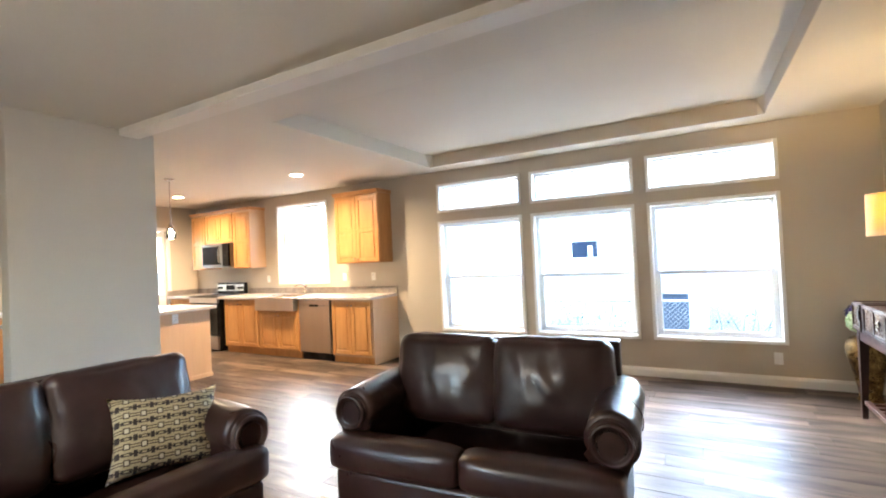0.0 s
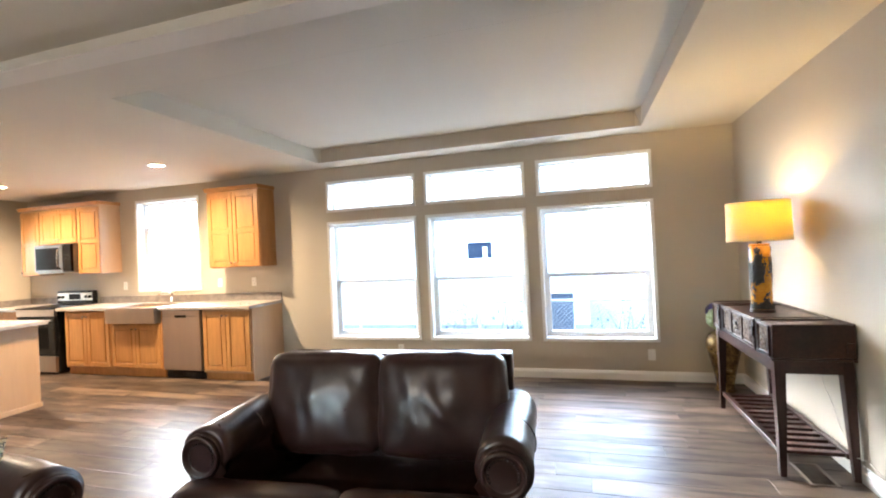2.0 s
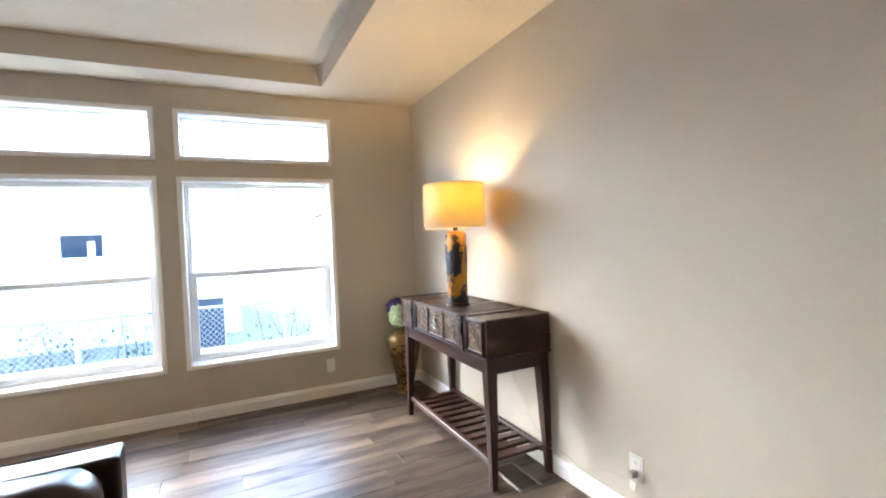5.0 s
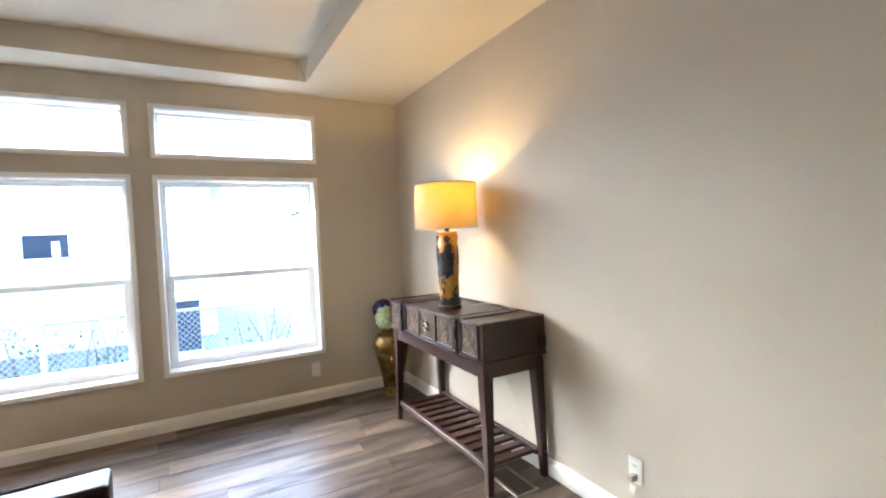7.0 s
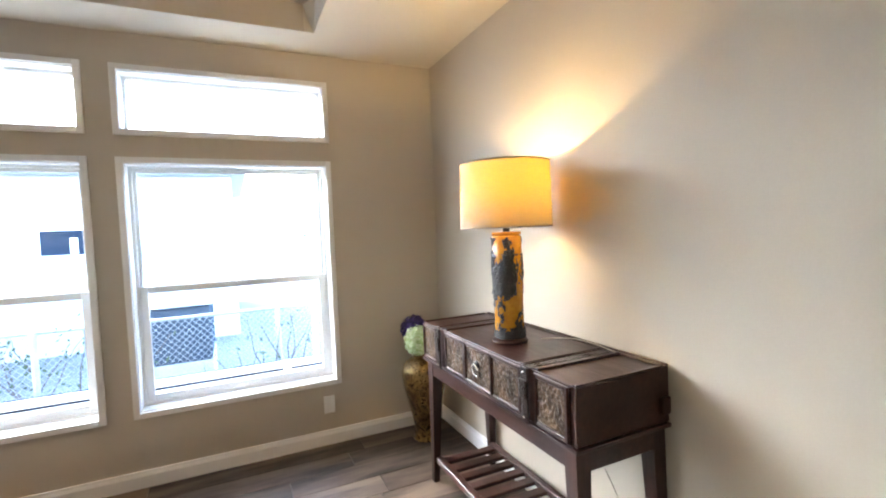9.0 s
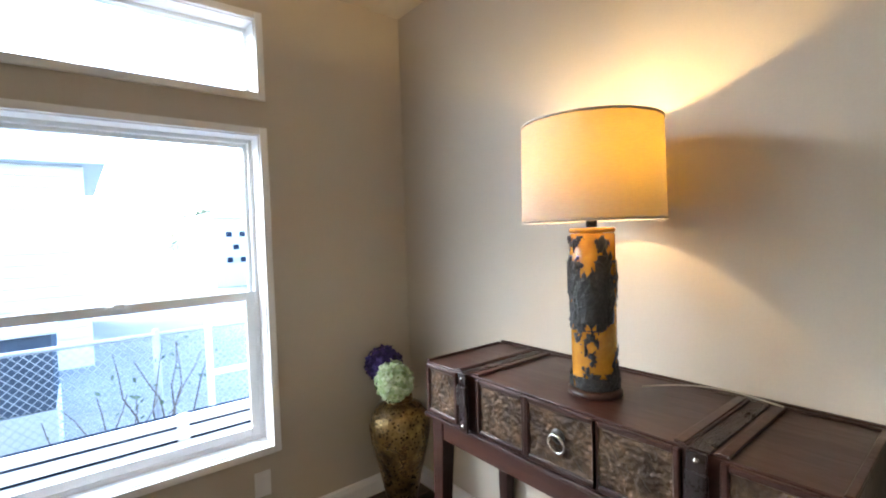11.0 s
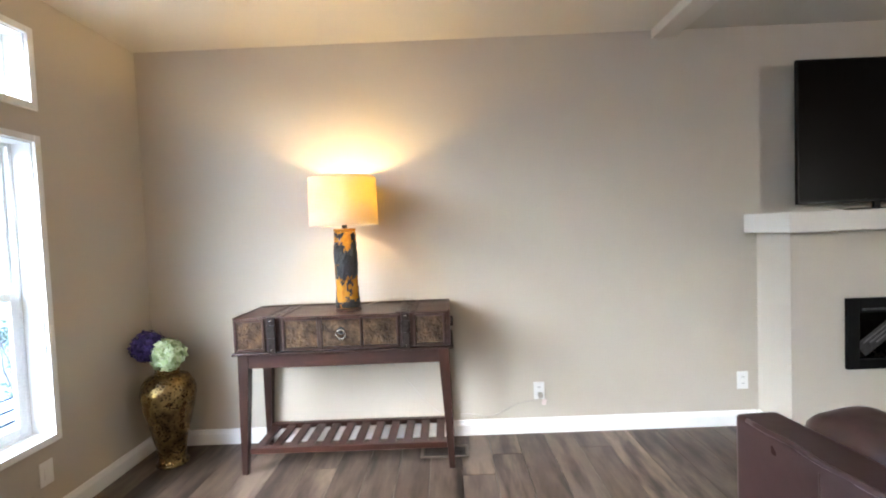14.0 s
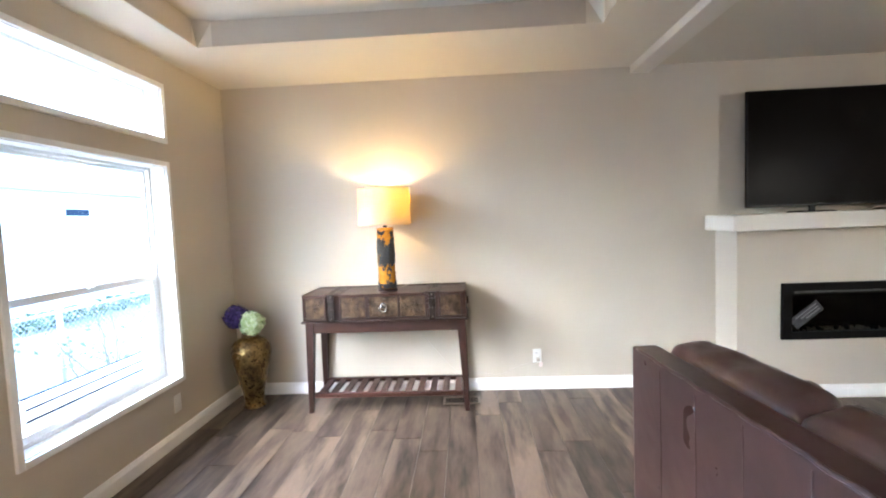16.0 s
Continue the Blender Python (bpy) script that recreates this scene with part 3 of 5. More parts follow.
def glazed_door():
    d = new("door_1")
    d.location = (XW, -1.05, 0.02)
    tagged(d, "white kitchen door with a bright narrow glass light", "door", "", "structure")
    fr = bmesh.new()
    for a, b, c, e in ((-0.52, -0.455, 0, 2.16), (0.455, 0.52, 0, 2.16), (-0.455, 0.455, 2.095, 2.16)):
        box(fr, (0.001, a, c), (0.016, b, e), 0.004)
    part("casing", fr, TRIM, d)
    st = bmesh.new()
    # Unseen part of the glass filled in so no reflection hits the microwave.
    for a, b, c, e in ((-0.445, 0.10, 0.0, 2.09), (0.39, 0.445, 0.0, 2.09), (0.10, 0.39, 1.97, 2.09), (0.10, 0.39, 0.0, 0.94)):
        box(st, (-0.075, a, c), (-0.035, b, e), 0.004)
    part("door_leaf", st, TRIM, d)
    p = part("pane", boxed((-0.058, 0.10, 0.94), (-0.054, 0.39, 1.97)), GLASS, d)
    p.visible_shadow = False
    hd = tube([(-0.035, -0.39, 0.98), (0.01, -0.39, 0.98), (0.015, -0.39, 0.98), (0.02, -0.30, 0.98)], 0.009)
    lathe([(0, 0), (0.027, 0), (0.027, 0.006), (0, 0.007)], 16, (0, 0, 0), hd)
    part("door_handle", hd, IRON, d)


glazed_door()

# ---------------------------------------------------------------- seating


def arm_outline(side, zc=0.52, R=0.115, inner=0.0):
    """Rolled arm seen from the front: a scroll above a narrower upright."""
    pts = [(-0.07, 0.06), (-0.07, zc - 0.10)]
    for k in range(22):
        a = math.radians(212 - k * 245 / 21)
        pts.append((0.035 + R * math.cos(a), zc + R * math.sin(a)))
    pts += [(0.075, zc - 0.12), (0.07, 0.06)]
    return [(side * x, z) for x, z in pts]


def settee(name, at, rz, width, seats, label, dep=0.96, roll=0.54, setback=0.10):
    s = thing(name, at, label, "sofa", "", rz)
    hw = width / 2
    back_y, front_y = dep / 2, -dep / 2
    # base with its front rail
    b = boxed((-hw + 0.075, front_y + 0.035, 0.05), (hw - 0.085, back_y - 0.04, 0.315), 0.03, 3)
    part("base", b, LEATHER, s, smooth=True)
    for sx in (-1, 1):
        for yy in (front_y + 0.12, back_y - 0.1):
            f = lathe([(0, 0), (0.022, 0), (0.03, 0.055), (0, 0.056)], 14, (sx * (hw - 0.16), yy, 0))
            part("foot", f, WOOD, s)
    # rolled arms
    for sx in (-1, 1):
        cx = sx * (hw - 0.15)
        bm = bmesh.new()
        prof = [(cx + x, z) for x, z in arm_outline(sx, roll)]
        prism(prof, front_y + setback, back_y - 0.09, bm, 10)
        front = [e for e in bm.edges if all(abs(v.co.y - (front_y + setback)) < 1e-4 for v in e.verts)]
        bmesh.ops.bevel(bm, geom=front, offset=0.018, segments=3, affect="EDGES")
        for v in bm.verts:
            v.co += Vector((0.004 * noise.noise(v.co * 7), 0, 0.008 * noise.noise(v.co * 6 + Vector((3, 1, 0))) + (0.012 * math.sin((v.co.y - front_y) * 3.2) if v.co.z > 0.5 else 0)))
        arm = part("arm", bm, LEATHER, s, smooth=True)
        fx = cx + sx * 0.035
        # scroll panel with its row of nailheads
        disc = lathe([(0.0, 0.009), (0.05, 0.009), (0.066, 0.009), (0.071, 0.011), (0.076, 0.022), (0.084, 0.027), (0.092, 0.022), (0.094, 0.010), (0.094, 0.002)], 32)
        bmesh.ops.rotate(disc, verts=disc.verts, cent=(0, 0, 0), matrix=Matrix.Rotation(radians(90), 3, "X"))
        bmesh.ops.translate(disc, verts=disc.verts, vec=(fx, front_y + setback + 0.004, roll))
        part("scroll_panel", disc, LEATHER, arm, "round stitched scroll panel", True)
        nails = bmesh.new()
        for k in range(18):
            a = math.radians(-30 + k * 240 / 17)
            bmesh.ops.create_icosphere(nails, subdivisions=1, radius=0.0055, matrix=Matrix.Translation((fx + sx * 0.060 * math.cos(a), front_y + setback - 0.008, roll + 0.060 * math.sin(a))))
        part("nailheads", nails, IRON, arm, "row of dark nailheads", True)
        seam = [(cx + sx * 0.035 + sx * 0.117 * math.cos(math.radians(a)), -0.02, roll + 0.005 + 0.117 * math.sin(math.radians(a))) for a in range(-20, 171, 10)]
        part("seam", tube(seam, 0.0035, 6), LEATHER, arm, smooth=True)
    # back: raked slab with piping and upright seams behind
    bm = bmesh.new()
    box(bm, (-hw + 0.115, back_y - 0.105, 0.06), (hw - 0.115, back_y, 0.885), 0.014, 3)
    bmesh.ops.bisect_plane(bm, geom=bm.verts[:] + bm.edges[:] + bm.faces[:], plane_co=(0, 0, 0.5), plane_no=(0, 0, 1))
    bk = part("back_frame", bm, LEATHER, s, "tall leather back panel", True)
    bk.modifiers.new("even_normals", "WEIGHTED_NORMAL").keep_sharp = True
    part("piping", tube([(-hw + 0.15 + k * (2 * hw - 0.30) / 40, back_y - 0.005 + 0.002 * math.sin(k * 1.7), 0.881 + 0.002 * math.sin(k * 0.9)) for k in range(41)], 0.0065, 8), LEATHER, bk, smooth=True)
    nseam = 3 * seats
    for k in range(1, nseam):
        x = -hw + 0.13 + k * (2 * hw - 0.26) / nseam
        part("back_seam", tube([(x + 0.003 * math.sin(j), back_y + 0.001, 0.09 + j * 0.11) for j in range(8)], 0.0018, 6), LEATHER, bk, smooth=True)
    # loose cushions
    span = (2 * hw - 0.44) / seats
    for k in range(seats):
        x = -hw + 0.22 + span * (k + 0.5)
        bm = bmesh.new()
        cushion(bm, (x, front_y + 0.37, 0.405), (span - 0.006, 0.66, 0.175), 0.045, 0.022, 16, 0.008, seed=k * 3.1)
        ear0, ear1 = x - span / 2 + 0.003, x + span / 2 - 0.003
        if k == 0:
            ear0 = -hw + 0.05
        if k == seats - 1:
            ear1 = hw - 0.06
        cushion(bm, ((ear0 + ear1) / 2, front_y + 0.085, 0.400), (ear1 - ear0, 0.17, 0.172), 0.045, 0.012, 9, 0.004, seed=k * 5.3)
        part("seat_cushion", bm, LEATHER, s, smooth=True)
        bm = bmesh.new()
        bspan = (2 * hw - 0.30) / seats
        xb = -hw + 0.15 + bspan * (k + 0.5)
        tilt = Matrix.Rotation(radians(-12), 4, "X")
        cushion(bm, (xb, back_y - 0.252, 0.664), (bspan - 0.004, 0.19, 0.50), 0.055, 0.05, 22, 0.008, tilt, seed=k * 2.7 + 1, crown=0.25, folds=0.0042)
        part("back_cushion", bm, LEATHER, s, "plump creased back cushion", True)
    return s


settee("loveseat", (-2.510, -3.137, 0), 4.0, 1.57, 2, "dark brown leather loveseat with rolled arms, on the plank floor", 0.91, 0.575, 0.14)
sofa = settee("sofa", (-3.985, -4.81, 0), 84.0, 2.2, 3, "long dark brown leather sofa with a patterned pillow on it")


def throw_pillow():
    m = sofa.matrix_world @ pose(0.735, -0.03, 0.58, -26, 4, -14)
    bm = bmesh.new()
    bmesh.ops.create_grid(bm, x_segments=18, y_segments=18, size=1)
    top = list(bm.verts)
    for v in top:
        x, y = v.co.x, v.co.y
        pin = 1 - 0.12 * (1 - y * y) * abs(x) ** 3
        pin2 = 1 - 0.15 * (1 - x * x) * abs(y) ** 3
        th = 0.075 * (max(0, (1 - x ** 4) * (1 - y ** 4)) ** 0.5)
        v.co = Vector((x * 0.25 * pin, -th, y * 0.20 * pin2))
    dup = bmesh.ops.duplicate(bm, geom=bm.verts[:] + bm.edges[:] + bm.faces[:])
    for v in dup["geom"]:
        if isinstance(v, bmesh.types.BMVert):
            v.co.y = -v.co.y
    bmesh.ops.remove_doubles(bm, verts=bm.verts, dist=0.0005)
    for v in bm.verts:
        v.co.y += 0.008 * noise.noise(v.co * 11)
    ob = part("throw_pillow", bm, PILLOW, None, smooth=True)
    ob.matrix_world = m
    tagged(ob, "cream throw pillow with brown chain-link pattern, leaning on the sofa", "pillow")


throw_pillow()


# ---------------------------------------------------------------- console table
def console_table():
    c = thing("console_table", (-0.217, -1.352, 0), "dark walnut trunk-style console table with carved bronze panels against the wall", "table")
    hx, hy = 0.207, 0.613  # half depth and half length
    part("box", boxed((-hx, -hy, 0.705), (hx, hy, 0.900), 0.003, 1), WOOD, c)
    part("ledge", boxed((-hx - 0.012, -hy - 0.012, 0.690), (hx - 0.004, hy + 0.012, 0.7045), 0.004), WOOD, c)
    ap = bmesh.new()
    box(ap, (-hx + 0.012, -hy + 0.06, 0.612), (-hx + 0.034, hy - 0.06, 0.6895), 0.002, 1)
    box(ap, (hx - 0.040, -hy + 0.06, 0.612), (hx - 0.018, hy - 0.06, 0.6895), 0.002, 1)
    part("apron", ap, WOOD, c)
    for sy in (-1, 1):
        part("side_apron", boxed((-hx + 0.06, sy * (hy - 0.024) - 0.011, 0.612), (hx - 0.06, sy * (hy - 0.024) + 0.011, 0.6895), 0.002, 1), WOOD, c)
    for sx in (-1, 1):
        for sy in (-1, 1):
            bm = bmesh.new()
            rows = []
            for z, w, ox, oy in ((0.0, 0.034, hx - 0.024, hy - 0.020), (0.30, 0.046, hx - 0.031, hy - 0.030), (0.60, 0.058, hx - 0.036, hy - 0.042), (0.6895, 0.062, hx - 0.038, hy - 0.044)):
                h = w / 2
                rows.append([bm.verts.new((sx * ox + a * h, sy * oy + b * h, z)) for a, b in ((-1, -1), (1, -1), (1, 1), (-1, 1))])
            for p, q in zip(rows, rows[1:]):
                for k in range(4):
                    bm.faces.new((p[k], p[(k + 1) % 4], q[(k + 1) % 4], q[k]))
            bm.faces.new(rows[0])
            bm.faces.new(rows[-1])
            bmesh.ops.bevel(bm, geom=[e for e in bm.edges if abs(e.verts[0].co.z - e.verts[1].co.z) > 0.05], offset=0.003, segments=1, affect="EDGES")
            part("leg", bm, WOODV, c, "tapered splayed leg")
    # slatted shelf
    for sx in (-1, 1):
        part("shelf_rail", boxed((sx * (hx - 0.038) - 0.018, -hy + 0.045, 0.112), (sx * (hx - 0.038) + 0.018, hy - 0.045, 0.146), 0.003, 1), WOOD, c)
    for k in range(12):
        y = -hy + 0.085 + k * (2 * hy - 0.17) / 11
        part("slat", boxed((-hx + 0.056, y - 0.026, 0.118), (hx - 0.056, y + 0.026, 0.138), 0.003, 1), WOOD, c)
    # lid mouldings: rim at the back and ends, pairs of ridges beside the straps
    rim = bmesh.new()
    for k, z in ((0.0, 0.909), (0.014, 0.905)):
        box(rim, (hx - 0.012 - k, -hy + k, 0.9005), (hx - k, hy - k, z), 0.002, 1)
    for sy in (-1, 1):
        box(rim, (-hx, sy * (hy - 0.008) - 0.008, 0.9005), (hx - 0.027, sy * (hy - 0.008) + 0.008, 0.907), 0.002, 1)
    part("rim", rim, WOOD, c, "raised moulding round the lid")
    STR = (0.388, -0.363)
    for y in STR:
        for d in (-0.045, 0.045):
            r = bmesh.new()
            box(r, (-hx + 0.002, y + d - 0.012, 0.9005), (hx - 0.028, y + d + 0.012, 0.908), 0.003)
            box(r, (-hx + 0.002, y + d * 0.72 - 0.006, 0.9005), (hx - 0.028, y + d * 0.72 + 0.006, 0.905), 0.002)
            part("ridge", r, WOOD, c)
        bm = bmesh.new()
        box(bm, (-hx - 0.006, y - 0.021, 0.9005), (hx - 0.03, y + 0.021, 0.9045), 0.0015, 1)
        box(bm, (-hx - 0.022, y - 0.021, 0.70), (-hx - 0.0135, y + 0.021, 0.9045), 0.003)
        box(bm, (-hx - 0.030, y - 0.024, 0.79), (-hx - 0.014, y + 0.024, 0.862), 0.007)
        belt = part("strap", bm, BELT, c, "black leather strap")
        for z in (0.887, 0.722):
            b = bmesh.new()
            bmesh.ops.create_uvsphere(b, u_segments=10, v_segments=6, radius=0.0065, matrix=Matrix.Translation((-hx - 0.023, y, z)))
            part("stud", b, STUD, belt, "shiny nickel stud", True)
    # framed carved panels
    panels = ((0.589, 0.446), (0.316, 0.136), (0.107, -0.105), (-0.122, -0.309), (-0.421, -0.570))
    for k, (y1, y0) in enumerate(panels):
        z0, z1 = 0.722, 0.885
        fr = bmesh.new()
        w = 0.016
        X0, X1 = -hx - 0.013, -hx - 0.0005
        box(fr, (X0, y0 - w, z0 - 0.012), (X1, y0, z1 + 0.010), 0.003, 1)
        box(fr, (X0, y1, z0 - 0.012), (X1, y1 + w, z1 + 0.010), 0.003, 1)
        box(fr, (X0, y0, z1 - 0.006), (X1, y1, z1 + 0.010), 0.003, 1)
        box(fr, (X0, y0, z0 - 0.012), (X1, y1, z0 + 0.006), 0.003, 1)
        f = part("panel_frame", fr, WOOD, c)
        bm = bmesh.new()
        nu, nv = 38, 34
        grid = []
        for i in range(nu + 1):
            col = []
            for j in range(nv + 1):
                y = y0 + (y1 - y0) * i / nu
                z = z0 + 0.006 + (z1 - z0 - 0.012) * j / nv
                q = Vector((y * 52 + k * 7.3, z * 52, k * 2.0))
                wv = Vector((noise.noise(q * 0.6), noise.noise(q * 0.6 + Vector((9, 4, 1))), 0)) * 2.2
                hgt = 0.5 + 0.5 * math.sin(9 * noise.noise(q * 0.75 + wv)) + 0.35 * noise.noise(q * 2.3)
                col.append(bm.verts.new((-hx - 0.0025 - 0.0055 * max(0, hgt), y, z)))
            grid.append(col)
        for i in range(nu):
            for j in range(nv):
                bm.faces.new((grid[i][j], grid[i + 1][j], grid[i + 1][j + 1], grid[i][j + 1]))
        part("carved_panel", bm, BRONZE, f, "carved bronze foliage panel", True)
    # ring pull
    bm = lathe([(0, 0), (0.020, 0.001), (0.022, 0.006), (0.012, 0.012), (0, 0.014)], 20)
    bmesh.ops.rotate(bm, verts=bm.verts, cent=(0, 0, 0), matrix=Matrix.Rotation(radians(-90), 3, "Y"))
    bmesh.ops.translate(bm, verts=bm.verts, vec=(-hx - 0.008, 0.0, 0.815))
    boss = part("pull_plate", bm, IRON, c, "dark iron rosette", True)
    rg = [(-hx - 0.020 - 0.004 * math.sin(a), 0.026 * math.cos(a), 0.795 + 0.026 * math.sin(a)) for a in (2 * math.pi * k / 28 for k in range(29))]
    part("ring_pull", tube(rg, 0.0048, 8), STUD, boss, "steel ring pull", True)
    # bracket under the ledge at the end
    part("end_bracket", boxed((hx - 0.05, -hy - 0.016, 0.74), (hx - 0.01, -hy - 0.001, 0.80), 0.004), WOOD, c)


console_table()


# ---------------------------------------------------------------- table lamp
def table_lamp():
    l = thing("table_lamp", LAMP, "lit amber table lamp with linen drum shade on the console", "lamp")
    R = 0.064
    part("base_plinth", lathe([(0, 0), (0.078, 0), (0.078, 0.012), (0.07, 0.018), (0, 0.0185)], 40), WOOD, l, "dark round plinth", True)
    # amber cylinder
    part("column", lathe([(0, 0.019), (R - 0.002, 0.019), (R, 0.024), (R, 0.462), (R - 0.004, 0.468), (0, 0.469)], 56), AMBER, l, "amber glazed cylinder", True)
    # raised charcoal foliage, broken into ragged patches
    bm = bmesh.new()
    nu, nv = 120, 110
    vs = {}

    def level(i, j):
        a = 2 * math.pi * i / nu
        z = 0.022 + 0.44 * j / nv
        q = Vector((math.cos(a) * 0.95, math.sin(a) * 0.95, z * 8.0 - a * 0.0))
        return noise.noise(q * 1.15 + Vector((5.2, 1.3, 2.0))) + 0.42 * noise.noise(q * 4.2) + 0.3 * noise.noise(q * 9.0) + (0.5 if z < 0.06 else 0) + (0.34 if abs(z - 0.30) < 0.09 else 0) - (0.16 if 0.07 < z < 0.19 else 0) - (0.22 if z > 0.405 else 0)

    def vat(i, j):
        key = (i % nu, j)
        if key not in vs:
            a = 2 * math.pi * (i % nu) / nu
            f = level(i % nu, j)
            r = R + 0.0015 + 0.0065 * min(1, max(0, f * 1.6)) + 0.0022 * noise.noise(Vector((i * 0.5, j * 0.5, 0)))
            vs[key] = bm.verts.new((r * math.cos(a), r * math.sin(a), 0.022 + 0.44 * j / nv))
        return vs[key]

    for i in range(nu):
        for j in range(nv):
            if level(i + 0.5, j + 0.5) > 0.05:
                bm.faces.new((vat(i, j), vat(i + 1, j), vat(i + 1, j + 1), vat(i, j + 1)))
    part("relief", bm, PATINA, l, "raised charcoal leaf relief")
    part("cap", lathe([(0, 0.4695), (0.062, 0.4695), (0.066, 0.476), (0.062, 0.484), (0, 0.485)], 40), AMBER, l, "brown rim", True)
    part("neck", lathe([(0, 0.4855), (0.016, 0.4855), (0.016, 0.52), (0.010, 0.524), (0.010, 0.56), (0, 0.561)], 20), IRON, l, "dark metal neck", True)
    sh = bmesh.new()
    prof = [(0.200, 0.505), (0.195, 0.780)]
    steps = 72
    rings = [[sh.verts.new((r * math.cos(2 * math.pi * k / steps), r * math.sin(2 * math.pi * k / steps), z)) for k in range(steps)] for r, z in prof]
    for k in range(steps):
        sh.faces.new((rings[0][k], rings[0][(k + 1) % steps], rings[1][(k + 1) % steps], rings[1][k]))
    shade = part("shade", sh, SHADE, l, "cream linen drum shade", True)
    for z, r in ((0.505, 0.200), (0.780, 0.195)):
        part("hem", lathe([(r - 0.0015, z - 0.003), (r + 0.0015, z - 0.003), (r + 0.0015, z + 0.004), (r - 0.0015, z + 0.004), (r - 0.0015, z - 0.003)], 72), SHADE, shade, smooth=True)
    sp = bmesh.new()
    for k in range(3):
        a = 2 * math.pi * k / 3 + 0.4
        tube([(0.194 * math.cos(a), 0.194 * math.sin(a), 0.768), (0.01 * math.cos(a), 0.01 * math.sin(a), 0.760)], 0.002, 6, sp)
    part("spider", sp, IRON, shade)
    part("finial", lathe([(0, 0.755), (0.006, 0.755), (0.004, 0.774), (0.009, 0.784), (0.006, 0.795), (0, 0.797)], 14), IRON, l, smooth=True)
    part("socket", lathe([(0, 0.562), (0.016, 0.562), (0.016, 0.628), (0.019, 0.645), (0.0215, 0.664), (0, 0.665)], 20), IRON, l, "dark bulb socket", True)
    part("bulb", lathe([(0, 0.666), (0.009, 0.668), (0.015, 0.676), (0.018, 0.686), (0.015, 0.697), (0.008, 0.704), (0, 0.706)], 20), BULBGLOW, l, "lit bulb", True)


table_lamp()


# ---------------------------------------------------------------- vase with flowers
def flower(v, at, r, material, seed, name):
    rng = random.Random(seed)
    bm = bmesh.new()
    nfl = 150
    for k in range(nfl):
        z = 1 - 2 * (k + 0.5) / nfl
        a = k * 2.39996
        s = math.sqrt(1 - z * z)
        d = Vector((s * math.cos(a), s * math.sin(a), z))
        d = (d + Vector([rng.uniform(-0.14, 0.14) for _ in range(3)])).normalized()
        p = d * r * rng.uniform(0.84, 1.06)
        u = d.orthogonal().normalized()
        u.rotate(Matrix.Rotation(rng.uniform(0, 6.3), 3, d))
        w = d.cross(u)
        q = rng.uniform(0.20, 0.33) * r
        for j in range(4):
            c, sn = math.cos(j * math.pi / 2), math.sin(j * math.pi / 2)
            e = u * c + w * sn
            f = -u * sn + w * c
            pts = (p, p + e * q * 0.5 + f * q * 0.45 + d * q * 0.12, p + e * q * 1.05 + d * q * rng.uniform(-0.2, 0.55), p + e * q * 0.5 - f * q * 0.45 + d * q * 0.12)
            bm.faces.new([bm.verts.new(Vector(at) + x) for x in pts])
    bmesh.ops.create_icosphere(bm, subdivisions=2, radius=r * 0.84, matrix=Matrix.Translation(at))
    return part(name, bm, material, v)


def vase():
    v = thing("floor_vase", (-0.235, -0.235, 0), "tall pierced gold metal vase in the room corner", "vase")
    prof = [(0, 0), (0.083, 0), (0.085, 0.008), (0.078, 0.03), (0.076, 0.06), (0.083, 0.11), (0.098, 0.18), (0.118, 0.27), (0.138, 0.35), (0.150, 0.42), (0.150, 0.46), (0.140, 0.50), (0.115, 0.535), (0.080, 0.553), (0.062, 0.562), (0.060, 0.575), (0.068, 0.585), (0.064, 0.587), (0.054, 0.575), (0.052, 0.55), (0.0, 0.52)]
    part("body", lathe(prof, 64), GOLD, v, "pierced hammered gold metal", True)
    part("neck_ring", lathe([(0.061, 0.561), (0.067, 0.563), (0.069, 0.568), (0.066, 0.573), (0.060, 0.574)], 40), GOLD, v, "gold neck ring", True)
    part("foot_ring", lathe([(0.084, 0.0), (0.090, 0.002), (0.091, 0.012), (0.083, 0.018)], 40), GOLD, v, "gold foot ring", True)
    b = thing("hydrangeas", (-0.235, -0.235, 0.56), "purple and pale green silk hydrangeas in the gold vase", "flowers")
    for dst in ((-0.02, 0.085, 0.13), (-0.03, -0.045, 0.10)):
        part("stem", tube([(0, 0, -0.2), (dst[0] * 0.4, dst[1] * 0.4, 0.0), dst], 0.004, 6), STEM, b, smooth=True)
    flower(b, (-0.02, 0.095, 0.165), 0.088, PURPLE, 3, "purple_bloom")
    flower(b, (-0.05, -0.045, 0.118), 0.090, LIME, 5, "green_bloom")
    lf = bmesh.new()
    for k, (dx, dy, dz) in enumerate(((0.05, -0.13, 0.10), (-0.09, 0.06, 0.08), (0.06, 0.03, 0.09))):
        a, e = Vector((0, 0, 0.03)), Vector((dx, dy, dz))
        d = e - a
        s = d.cross(Vector((0, 0, 1))).normalized() * 0.026
        pts = [a, a + d * 0.45 + s, e, a + d * 0.45 - s]
        lf.faces.new([lf.verts.new(p) for p in pts])
    part("leaves", lf, STEM, b, "dark green leaves")


vase()


